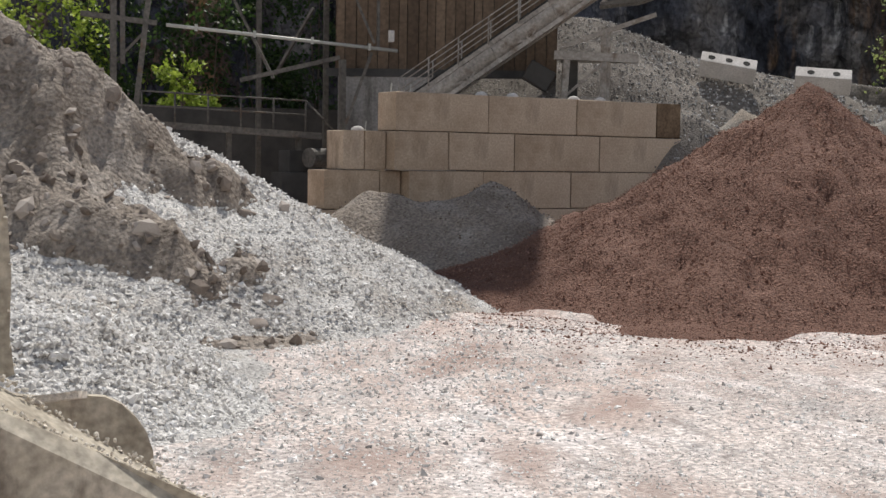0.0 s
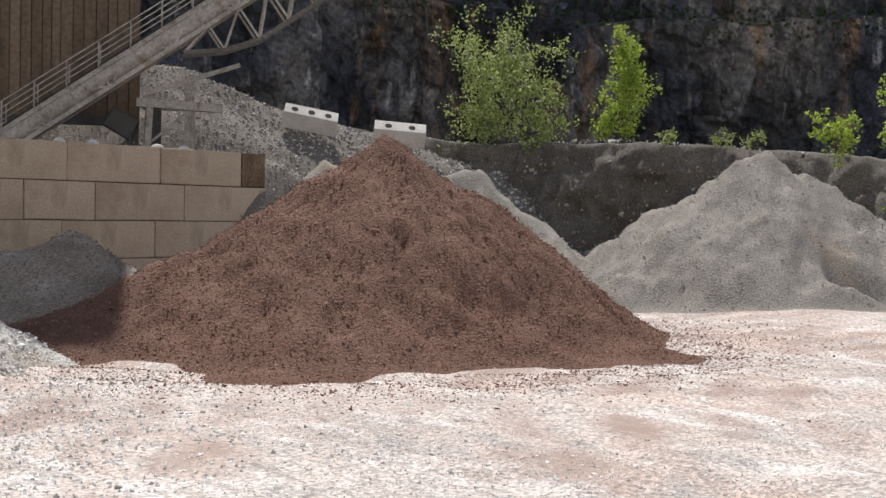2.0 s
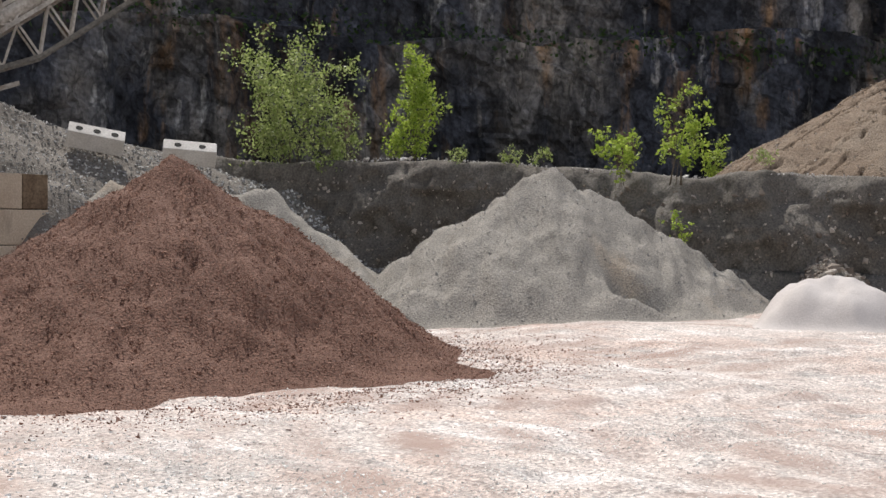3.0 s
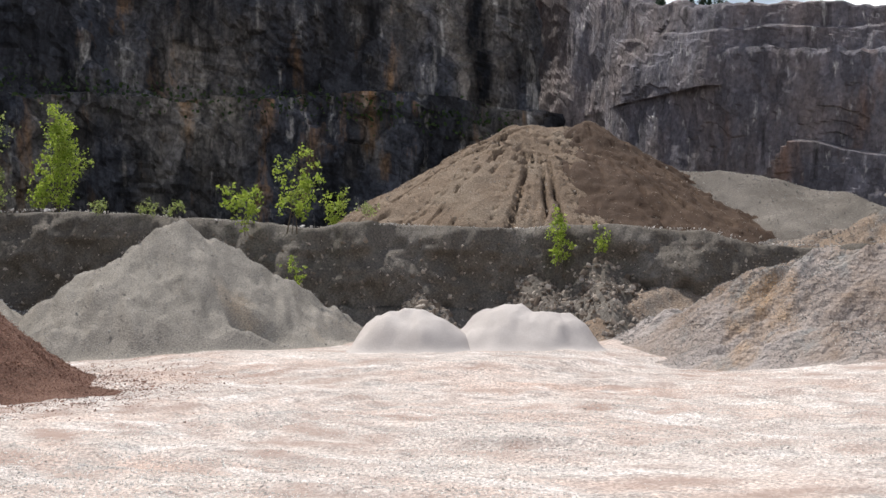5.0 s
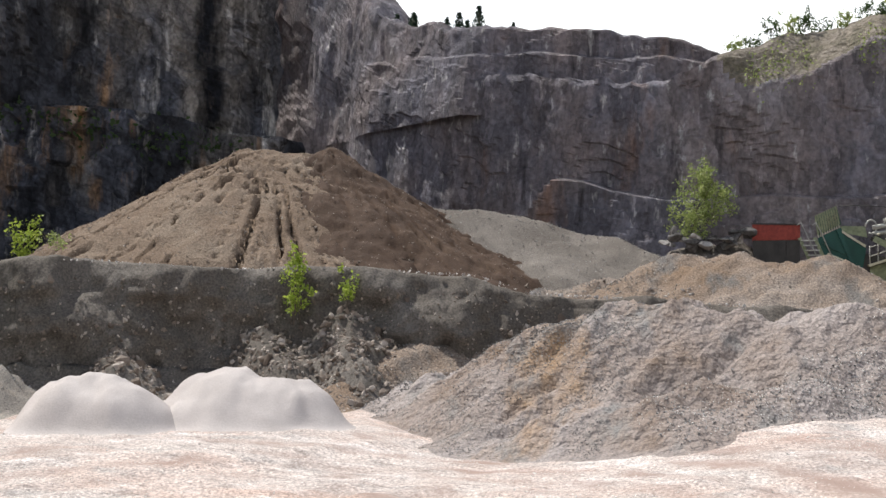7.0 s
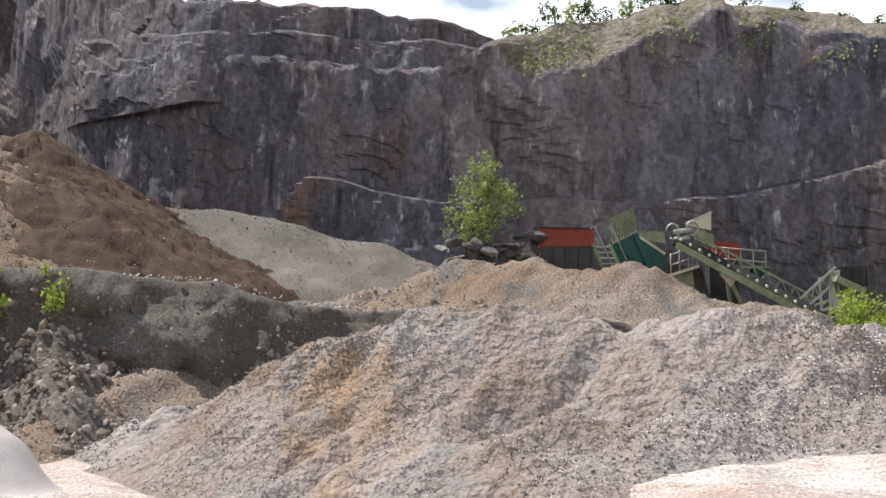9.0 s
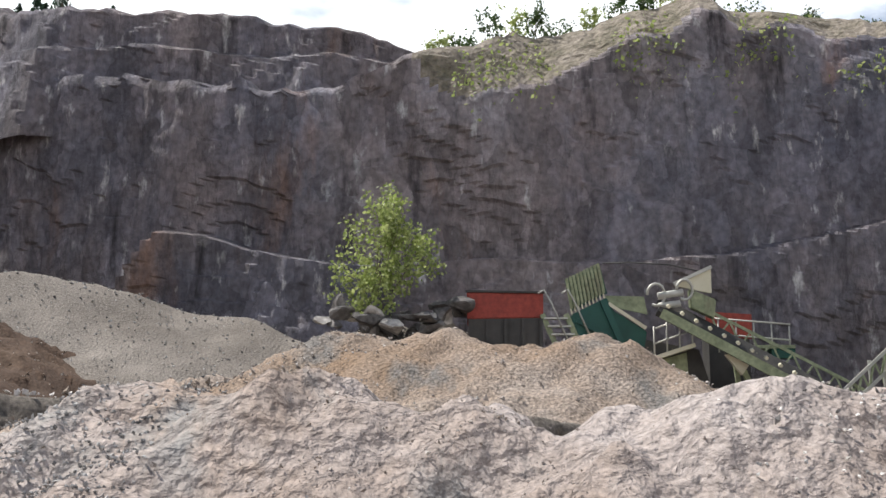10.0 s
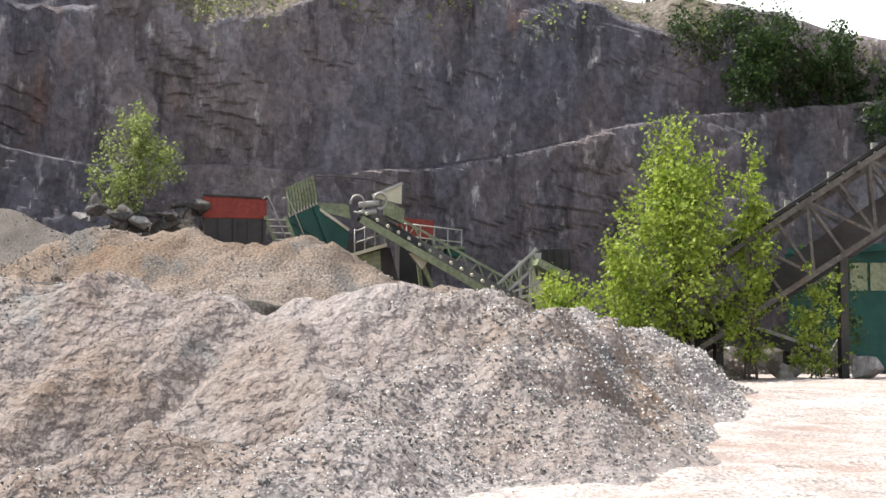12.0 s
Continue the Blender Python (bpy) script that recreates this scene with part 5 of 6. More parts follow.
deck = thing("service_platform", P(3.0, -1.2), "railed service platform on the crusher", "platform")
sub("floor_plate", beam_bm(P(2.75, -1.06, -0.1), P(3.38, -0.86, -0.1), 0.5, 0.06), M["cream"], deck)
for h in (0.2, 0.42):
    sub("handrail", tube_bm([P(2.78, -1.04 + h, -0.3), P(3.36, -0.84 + h, -0.3)], 0.014, 5), M["rail"], deck, smooth=True)
for k in range(4):
    sub("post", tube_bm([P(2.78 + 0.19 * k, -1.06 + 0.066 * k, -0.3), P(2.78 + 0.19 * k, -0.58 + 0.066 * k, -0.3)], 0.014, 5), M["rail"], deck, smooth=True)
sub("floor_plate", beam_bm(P(4.4, -0.86, 0.3), P(4.95, -0.86, 0.3), 0.5, 0.05), M["green_paint"], deck)
for h in (0.0, -0.24):
    sub("handrail", tube_bm([P(3.8, -0.40 + h, 0.3), P(4.95, -0.50 + h, 0.3)], 0.014, 5), M["rail"], deck, smooth=True)
for k in range(5):
    sub("post", tube_bm([P(3.85 + 0.27 * k, -0.42 - 0.025 * k, 0.3), P(3.85 + 0.27 * k, -0.92, 0.3)], 0.013, 5), M["rail"], deck, smooth=True)
sub("tool_box", box_bm((0.3, 0.36, 0.16), Matrix.Translation(P(4.78, -0.95, 0.25)), 0.01), M["dark_green"], deck)

pconv = thing("plant_conveyor", P(4.2, -1.2), "pale green inclined belt conveyor of the crushing plant", "conveyor")
ca, cb_ = P(2.85, -0.30, -0.45), P(6.0, -2.05, -0.55)
cd = (cb_ - ca).normalized()
pbelt = sub("belt", beam_bm(ca, cb_, 0.42, 0.10, up=(-0.55, 0, 0.8)), M["belt"], pconv, "dusty grey rubber belt")
sub("side_beam", beam_bm(ca + Vector((-0.2, 0, -0.12)), cb_ + Vector((-0.2, 0, -0.12)), 0.05, 0.14), M["green_paint"], pconv)
sub("side_beam", beam_bm(ca + Vector((0.22, 0, 0.10)), cb_ + Vector((0.22, 0, 0.10)), 0.05, 0.10), M["dark_steel"], pconv)
r0, r1 = P(3.62, -0.48, -0.2), P(6.05, -1.78, -0.25)
for h in (0.0, 0.28):
    sub("lattice_chord", beam_bm(r0 + Vector((0, 0, h - 0.14)), r1 + Vector((0, 0, h - 0.14)), 0.035, 0.045), M["green_paint"], pconv)
for k in range(16):
    p, q = r0.lerp(r1, k / 16), r0.lerp(r1, (k + 1) / 16)
    sub("lattice_bar", beam_bm(p + Vector((0, 0, -0.14 if k % 2 else 0.14)), q + Vector((0, 0, 0.14 if k % 2 else -0.14)), 0.02, 0.025), M["green_paint"], pconv)
    part("roller", tube_bm([ca.lerp(cb_, (k + 0.5) / 16) + Vector((-0.26, 0, 0.02)), ca.lerp(cb_, (k + 0.5) / 16) + Vector((-0.2, 0, 0.04))], 0.03, 6), M["cream"], pbelt)
for p, r in ((P(2.80, -0.13, -0.5), 0.11), (P(3.22, -0.06, -0.5), 0.10)):
    bm = bmesh.new()
    ring = [Vector((0, math.cos(a) * r * 1.2, math.sin(a) * r * 1.5)) + p for a in np.linspace(0, 5.2, 12)]
    sub("hose", tube_bm([tuple(v) for v in ring], 0.022, 6), M["rail"], pconv, smooth=True)
sub("drum", tube_bm([P(2.83, -0.15, -0.48), P(3.2, -0.09, -0.48)], 0.055, 12), M["rail"], pconv, "shiny head drum", True)
sub("drum", tube_bm([P(2.83, -0.30, -0.5), P(3.15, -0.26, -0.5)], 0.05, 12), M["rail"], pconv, "shiny head drum", True)
guard = quad_plate("guard", [P(3.08, 0.02, -0.4), P(3.64, 0.27, -0.4), P(3.64, -0.10, -0.4), P(3.38, -0.05, -0.4)], 0.05, M["cream"], pconv, "cream belt guard", 0.008)
part("guard_edge", beam_bm(P(3.08, 0.04, -0.42), P(3.64, 0.29, -0.42), 0.08, 0.05), M["rail"], guard)
quad_plate("drive_guard", [P(3.30, -0.04, -0.46), P(3.69, -0.20, -0.46), P(3.66, -0.48, -0.46), P(3.32, -0.32, -0.46)], 0.2, M["green_paint"], pconv, bevel=0.012)
quad_plate("bracket", [P(3.78, -1.02, -0.5), P(4.25, -1.0, -0.5), P(4.02, -1.32, -0.5)], 0.1, M["cream"], pconv)
sub("support_leg", beam_bm(P(4.0, -1.12, -0.4), P(4.6, -2.4, -0.3), 0.07, 0.07), M["green_paint"], pconv)
sub("support_leg", beam_bm(P(4.05, -1.12, 0.1), P(4.2, -2.4, 0.1), 0.07, 0.07), M["green_paint"], pconv)

screen = thing("screening_unit", P(6.3, -2.2), "pale green screening unit with a lattice conveyor and dark box", "screen")
s0, s1 = P(5.45, -1.62, -0.3), P(6.28, -0.88, -0.3)
for h in (0.0, -0.3):
    sub("lattice_chord", beam_bm(s0 + Vector((0, 0, h)), s1 + Vector((0, 0, h)), 0.04, 0.05), M["rail"], screen)
for k in range(9):
    p, q = s0.lerp(s1, k / 9), s0.lerp(s1, (k + 1) / 9)
    sub("lattice_bar", beam_bm(p + Vector((0, 0, -0.3 if k % 2 else 0)), q + Vector((0, 0, 0 if k % 2 else -0.3)), 0.025, 0.03), M["green_paint"], screen)
sub("top_beam", beam_bm(P(6.22, -1.14, -0.35), P(6.82, -1.42, -0.35), 0.5, 0.14), M["green_paint"], screen)
quad_plate("side_panel", [P(6.28, -1.24, -0.2), P(6.84, -1.48, -0.2), P(6.84, -2.4, -0.2), P(6.50, -2.4, -0.2)], 0.5, M["green_paint"], screen)
dark_box = quad_plate("dark_box", [P(6.50, -0.84, 0.3), P(7.12, -0.82, 0.3), P(7.14, -1.25, 0.3), P(6.50, -1.25, 0.3)], 0.5, M["dark_steel"], screen, "black ribbed steel box")
for k in range(5):
    quad_plate("box_rib", [P(6.52 + 0.145 * k, -0.84, 0.26), P(6.55 + 0.145 * k, -0.84, 0.26), P(6.55 + 0.145 * k, -1.25, 0.26), P(6.52 + 0.145 * k, -1.25, 0.26)], 0.05, M["dark_steel"], dark_box)
quad_plate("end_plate", [P(6.26, -0.94, 0.1), P(6.48, -0.92, 0.1), P(6.46, -1.16, 0.1), P(6.3, -1.16, 0.1)], 0.05, M["rail"], screen)
for x0, x1 in ((5.95, 6.0), (6.18, 6.15), (6.32, 6.42)):
    sub("post", beam_bm(P(x0, -1.1, -0.25), P(x1, -2.4, -0.25), 0.05, 0.05), M["rail"], screen)
sub("brace", beam_bm(P(5.8, -1.7, -0.3), P(6.55, -1.45, -0.3), 0.04, 0.04), M["rail"], screen)
sub("base_beam", beam_bm(P(5.9, -1.82, -0.3), P(6.6, -1.68, -0.3), 0.1, 0.06), M["cream"], screen)

# ---- conveyor and shed at the ramp ----
rconv = thing("truss_conveyor", (28.5, -9.2, 0), "long steel truss conveyor rising beside the trees", "conveyor")
truss_conveyor(rconv, (29.75, -6.85, 0.85), (27.0, -12.2, 4.85), 0.9, 0.92, 14, M["steel"], 0.10, rail=False)
sub("top_cover", beam_bm((29.55, -7.0, 2.25), (26.8, -12.35, 6.2), 0.08, 0.10), M["rail"], rconv)
sub("walk_plate", beam_bm((30.1, -7.1, 1.1), (27.6, -12.0, 4.8), 0.3, 0.5), M["dark_steel"], rconv)
for a, b in (((29.2, -7.9, 0.9), (29.2, -7.9, 1.9)), ((28.4, -9.5, 0.8), (28.4, -9.5, 2.9)), ((27.3, -11.6, 0.8), (27.3, -11.6, 4.4))):
    sub("support_leg", beam_bm(a, b, 0.12, 0.12), M["dark_steel"], rconv)
for k in range(10):
    f = k / 9
    p = Vector((29.4, -7.1, 2.35)).lerp(Vector((26.9, -12.0, 6.0)), f)
    sub("idler_cap", box_bm((0.05, 0.09, 0.10), Matrix.Translation(p + Vector((0, 0, 0.05)))), M["rail"], rconv)
feeder = thing("low_feeder", (29.2, -8.9, 1.0), "low dark inclined feeder under the truss conveyor", "feeder")
sub("trough", beam_bm((29.4, -8.4, 1.75), (29.0, -9.5, 1.35), 0.4, 0.16), M["dark_steel"], feeder)
sub("edge", beam_bm((29.18, -8.4, 1.84), (28.78, -9.5, 1.44), 0.04, 0.05), M["rail"], feeder)
sub("leg", beam_bm((29.2, -9.0, 0.9), (29.2, -9.0, 1.5), 0.08, 0.08), M["dark_steel"], feeder)
gshed = thing("green_shed", (32.5, -13.0, 0.8), "green sheet metal shed with upright ribs", "shed")
ga, gb = Vector((33.0, -10.9, 0)), Vector((31.0, -15.0, 0))
gd = (gb - ga).normalized()
gn = Vector((gd.y, -gd.x, 0))
gwall = sub("wall", beam_bm(ga + Vector((0, 0, 1.9)), gb + Vector((0, 0, 2.1)), 0.12, 2.6), M["dark_green"], gshed)
for k in range(13):
    c = ga.lerp(gb, (k + 0.5) / 13) + Vector((0, 0, 2.78)) + gn * 0.09
    part("panel", beam_bm(c - gd * 0.15, c + gd * 0.15, 0.04, 0.5), M["green_paint"], gwall)
sub("roof", beam_bm(ga + Vector((0, 0, 3.25)) - gn * 1.2, gb + Vector((0, 0, 3.4)) - gn * 1.2, 3.0, 0.12), M["dark_green"], gshed)
sub("back_wall", beam_bm(ga + Vector((0, 0, 1.9)) - gn * 2.5, gb + Vector((0, 0, 2.1)) - gn * 2.5, 0.12, 2.6), M["dark_green"], gshed)


def boulder(at, size, seed, label, mat="boulder", group="boulders"):
    bm = bmesh.new()
    bmesh.ops.create_icosphere(bm, subdivisions=3, radius=1.0)
    rg = np.random.RandomState(seed)
    planes = rg.normal(size=(11, 3))
    planes /= np.linalg.norm(planes, axis=1, keepdims=True)
    off = rg.uniform(0.3, 0.7, 11)
    for v in bm.verts:
        c = np.array(v.co)
        for n, d in zip(planes, off):
            k = c @ n - d
            if k > 0:
                c = c - n * k
        c = c + 0.03 * fbm(c[0], c[1], c[2] + seed, scale=0.4, octaves=3)
        v.co = Vector(c * size)
    ob = part("boulder", bm, M[mat])
    ob.location = at
    ob.rotation_euler = (0, 0, seed * 1.3)
    return tagged(ob, label, "boulder", group)


boulder((28.25, -9.75, 1.15), (0.34, 0.36, 0.34), 1, "large pale angular boulder beside the ramp")
boulder((28.0, -10.5, 1.05), (0.4, 0.5, 0.30), 2, "large pale angular boulder beside the ramp")
boulder((28.9, -9.7, 1.35), (0.3, 0.3, 0.32), 3, "grey boulder behind the ramp", "boulder")
boulder((29.0, -8.8, 1.15), (0.25, 0.35, 0.28), 4, "grey boulder behind the ramp", "boulder")
boulder((27.7, -11.5, 1.0), (0.4, 0.5, 0.35), 9, "large pale angular boulder beside the ramp")
rg = random.Random(8)
for k in range(30):
    u, v = -2.1 + 2.1 * k / 29 + rg.uniform(-0.08, 0.08), -0.30 + rg.uniform(-0.30, 0.10) - (0.25 if k < 3 else 0)
    boulder(P(u, v, rg.uniform(-0.4, 0.3)), (rg.uniform(0.16, 0.34), rg.uniform(0.16, 0.34), rg.uniform(0.08, 0.22)), 20 + k, "broken grey rock heaped beside the red hopper", "dark_rock" if k % 5 else "boulder", "rocks by the hopper")
_, F_rub = heap("rock_rubble", [([P(-2.4, -0.75, 0.2), P(-1.2, -0.40, 0.2), P(0.0, -0.45, 0.2)], 0.8, 0.2)], (33.6, 37.0, -0.6, 4.2), 0.08, M["bank"], "dark rubble under the broken rocks", rough=(0.15, 0.5), base=2.6)

# ---- trees and bushes ----
def leaves_mesh(name, centres, size, mat, root, seed, droop=0.3):
    """Small folded leaves, two faces each, at the given places."""
    rng = np.random.RandomState(seed)
    n = len(centres)
    a = rng.normal(size=(n, 3))
    a[:, 2] -= droop
    a /= np.linalg.norm(a, axis=1, keepdims=True)
    b = np.cross(a, rng.normal(size=(n, 3)))
    b /= np.linalg.norm(b, axis=1, keepdims=True)
    c = np.cross(a, b)
    s = (size * rng.uniform(0.6, 1.25, n))[:, None]
    p = np.asarray(centres)
    v = np.stack([p, p + a * s * 0.5 + b * s * 0.34 + c * s * 0.08, p + a * s, p + a * s * 0.5 - b * s * 0.34 + c * s * 0.08], 1)
    f = np.array([[0, 1, 2], [0, 2, 3]])[None] + (np.arange(n) * 4)[:, None, None]
    ob = mesh_np(name, v.reshape(-1, 3), f.reshape(-1, 3), mat, smooth=False, parent=root)
    ob.matrix_parent_inverse = Matrix.Translation(root.location).inverted()
    return ob


def plant(name, base, height, radius, count, leaf, mat, seed, label, category, stems=3, low=0.15, column=False, group="", lean=(0, 0), clump=0.16):
    """A tree or bush: tapered stems, limbs, and a ragged crown of leaves in clumps."""
    rng = random.Random(seed)
    nr = np.random.RandomState(seed)
    root = thing(name, base, label, category, group)
    base = Vector(base)
    bm = bmesh.new()
    tips = []
    for s in range(stems):
        a = rng.uniform(0, 6.28)
        spread_ = radius * (0.25 if column else 0.55) * (s > 0)
        hh = height * (1.0 if s == 0 else rng.uniform(0.6, 0.95))
        top = base + Vector((math.cos(a) * spread_ + lean[0], math.sin(a) * spread_ + lean[1], hh))
        mid = base.lerp(top, 0.5) + Vector((rng.uniform(-1, 1), rng.uniform(-1, 1), 0)) * radius * 0.12
        r = 0.012 * height / max(1, stems ** 0.5)
        pts = [base + Vector((math.cos(a), math.sin(a), 0)) * 0.03 * stems - Vector((0, 0, 0.1)), base.lerp(mid, 0.5), mid, mid.lerp(top, 0.5), top]
        tube_bm([tuple(p) for p in pts], [r, r * 0.85, r * 0.65, r * 0.4, r * 0.1], 6, bm)
        n_limb = max(7, int(22 / stems) + 4)
        for k in range(n_limb):
            f = low + (0.97 - low) * (k + rng.random()) / n_limb
            st = base.lerp(mid, f * 2) if f < 0.5 else mid.lerp(top, f * 2 - 1)
            b = rng.uniform(0, 6.28)
            reach = radius * (0.35 + 0.75 * math.sin(math.pi * min(1, (f - low) / (1 - low) * 0.72 + 0.22))) * rng.uniform(0.45, 1.0)
            if column:
                reach *= 1.25 - 1.05 * f
            rise = reach * (1.1 if column else 0.55)
            en = st + Vector((math.cos(b) * reach, math.sin(b) * reach, rise))
            en.z = min(en.z, base.z + height * 1.0)
            tube_bm([tuple(st), tuple(st.lerp(en, 0.55) + Vector((0, 0, 0.04 * reach))), tuple(en)], [r * 0.4 * (1.1 - f), r * 0.25 * (1.1 - f), 0.003], 4, bm)
            tips.append((st, en))
    sub("trunk", bm, M["bark"], root, smooth=True)
    st = np.array([t[0] for t in tips])
    en = np.array([t[1] for t in tips])
    twigs = max(30, count // 14)
    i = nr.randint(0, len(tips), twigs)
    f = nr.uniform(0.25, 1.06, twigs)[:, None]
    cl = st[i] + (en[i] - st[i]) * f + nr.normal(0, clump * radius * 0.9, (twigs, 3))
    j = nr.randint(0, twigs, count)
    c = cl[j] + nr.normal(0, clump * radius * 0.55, (count, 3)) * np.array([1, 1, 1.2])
    c[:, 2] = np.maximum(c[:, 2], base.z + 0.02)
    leaves_mesh("crown", c, leaf, mat, root, seed)
    return root


LB, LG, LD = M["leaf"], M["leaf_grey"], M["leaf_dark"]
plant("bush", (18.9, 21.5, 3.0), 3.1, 1.4, 6500, 0.08, LG, 1, "large leafy bush on the edge of the earth bank", "bush", stems=8, low=0.08, clump=0.12)
plant("bush", (19.7, 20.6, 2.2), 2.3, 0.65, 1700, 0.08, LG, 2, "leafy bush hanging down the earth bank", "bush", stems=4, low=0.02)
plant("bush", (22.15, 20.75, 3.2), 2.75, 0.8, 3300, 0.085, LB, 3, "slender bright green young poplar on the bank", "bush", stems=3, column=True, low=0.06)
plant("bush", (21.6, 20.7, 3.3), 0.75, 0.3, 420, 0.075, LB, 4, "small bright green shrub on the bank", "bush", stems=3)
plant("bush", (22.1, 13.5, 2.7), 1.9, 0.55, 1000, 0.085, LB, 5, "straggling bright green bush on the bank edge", "bush", stems=5, lean=(0.1, -0.35))
plant("bush", (21.9, 14.7, 2.7), 1.05, 0.5, 800, 0.08, LB, 6, "low bright green bush on the bank edge", "bush", stems=4)
plant("bush", (21.8, 13.2, 1.2), 0.9, 0.3, 220, 0.07, LB, 7, "small shrub growing from the bank face", "bush", stems=3)
for k, (x, y, h) in enumerate(((20.6, 18.0, 0.45), (21.2, 17.0, 0.4), (21.5, 16.4, 0.35), (24.0, 12.5, 0.3))):
    plant("weed", (x, y, 3.05), h, 0.28, 190, 0.06, LG, 30 + k, "tuft of pale weeds on the bank edge", "weed", stems=4, group="weeds on the bank")
plant("bush", (25.6, 8.2, 1.75), 1.55, 0.36, 900, 0.075, LB, 8, "slim bright green shrub growing from the bank face", "bush", stems=4, column=True, low=0.05)
plant("bush", (25.9, 7.3, 2.1), 0.65, 0.3, 260, 0.07, LB, 9, "small bright green shrub growing from the bank face", "bush", stems=3)
plant("bush", (31.0, 17.6, 3.0), 1.3, 0.6, 700, 0.09, LB, 10, "bright green bush beside the brown sand heap", "bush", stems=4)
plant("tree", P(-1.55, -0.55, 0.1), 2.05, 0.66, 3600, 0.075, LG, 11, "young leafy tree among the broken rocks", "tree", stems=4, low=0.12, lean=(0, -0.55), group="")
plant("poplar", (28.95, -7.15, 1.05), 4.0, 0.95, 9000, 0.075, LB, 12, "tall bright green young poplar beside the conveyor", "tree", stems=7, column=True, low=0.02, group="young poplars")
plant("poplar", (28.6, -8.15, 1.05), 3.65, 0.55, 3400, 0.075, LB, 13, "slim bright green young poplar beside the conveyor", "tree", stems=4, column=True, low=0.03, group="young poplars")
plant("bush", (29.1, -5.75, 1.3), 1.45, 0.62, 2600, 0.07, LB, 14, "low bright green bush behind the sand heap", "bush", stems=6, low=0.02)
plant("bush", (28.9, -6.4, 1.2), 1.8, 0.6, 2600, 0.07, LB, 15, "low bright green bush behind the sand heap", "bush", stems=6, low=0.02)
plant("bush", (28.35, -9.0, 1.0), 1.7, 0.42, 1300, 0.07, LB, 16, "leafy bush under the truss conveyor", "bush", stems=4, low=0.03)
plant("bush", (29.6, -9.9, 1.0), 2.2, 0.7, 1600, 0.08, LD, 17, "dark leafy bush under the truss conveyor", "bush", stems=4, low=0.03)
# dark leaf colour on most of these holds the shade behind the shed
for k, (x, y, z, h, r, m) in enumerate(((2.2, 33.0, 0, 6.2, 1.4, LB), (3.8, 33.6, 0, 6.0, 1.3, LD), (5.6, 33.0, 0, 6.5, 1.5, LD), (7.3, 33.4, 0, 6.0, 1.3, LD), (8.8, 33.0, 0, 6.6, 1.3, LD), (0.3, 33, 0, 6.4, 1.6, LB), (4.9, 30.9, 0, 4.2, 0.8, LB))):
    plant("tree", (x, y, z), h, r, 2600, 0.14, m, 40 + k, "leafy tree behind the shed", "tree", stems=3, low=0.2, group="trees behind the shed")


def brow(rock, y0, y1, step, seed, hi=1.0):
    """Places along the top of a rock face."""
    S, X, Y, Z = rock
    rg = random.Random(seed)
    rows = Y.shape[1] - 3
    i = [k for k in range(Y.shape[0]) if y0 <= Y[k, rows - 2] <= y1]
    return [(X[k, rows - 2], Y[k, rows - 2], Z[k, rows - 2]) for k in i[::step]]


rgb = random.Random(77)
for k, (x, y, z) in enumerate(brow(right_rock, -4.6, 0.3, 3, 1)):
    plant("shrub", (x + rgb.uniform(0, 0.8), y, z - 0.1), rgb.uniform(0.45, 0.95), rgb.uniform(0.3, 0.5), 420, 0.075, LD if k % 3 else LG, 100 + k, "green shrub on the brow of the quarry face", "shrub", stems=4, low=0.05, group="shrubs on the brow")
for k, (x, y, z) in enumerate(brow(right_rock, -11.0, -4.8, 6, 2)):
    plant("shrub", (x + rgb.uniform(0.2, 1.0), y, z - 0.1), rgb.uniform(0.25, 0.6), rgb.uniform(0.25, 0.4), 260, 0.07, LD, 140 + k, "low green shrub on the brow of the quarry face", "shrub", stems=3, low=0.05, group="shrubs on the brow")
for k, (x, y, z) in enumerate(brow(right_rock, -16, -10.6, 2, 3)):
    plant("shrub", (x + rgb.uniform(-0.9, 0.3), y, z - rgb.uniform(1.3, 2.6)), rgb.uniform(0.8, 1.35), rgb.uniform(0.6, 0.95), 1500, 0.09, LD, 180 + k, "dense dark green bush above the ledge", "shrub", stems=4, low=0.02, group="bushes above the ledge")


def fir(base, h, seed):
    root = thing("fir_tree", base, "small dark fir on the far skyline", "fir", "firs on the skyline")
    b = Vector(base)
    sub("trunk", tube_bm([tuple(b - Vector((0, 0, 0.3))), tuple(b + Vector((0, 0, h)))], [0.03 * h, 0.006], 6), M["bark"], root, smooth=True)
    nr = np.random.RandomState(seed)
    n = 700
    f = nr.uniform(0.08, 1, n)
    tier = np.floor(f * 9) / 9
    r = (1 - tier) * h * 0.45 * nr.uniform(0, 1, n) ** 0.6
    a = nr.uniform(0, 6.28, n)
    c = np.stack([b.x + np.cos(a) * r, b.y + np.sin(a) * r, b.z + f * h - r * 0.35], 1)
    leaves_mesh("crown", c, 0.05 * h + 0.03, M["needle"], root, seed, 0.6)


firs = brow(upper_rock, 6.2, 12.0, 1, 5)
for k in range(13):
    x, y, z = firs[min(len(firs) - 1, int(k * len(firs) / 13))]
    fir((x + rgb.uniform(0.3, 1.4), y + rgb.uniform(-0.2, 0.2), z - 0.15), rgb.choice((0.3, 0.45, 0.6, 0.8, 1.0)), 300 + k)

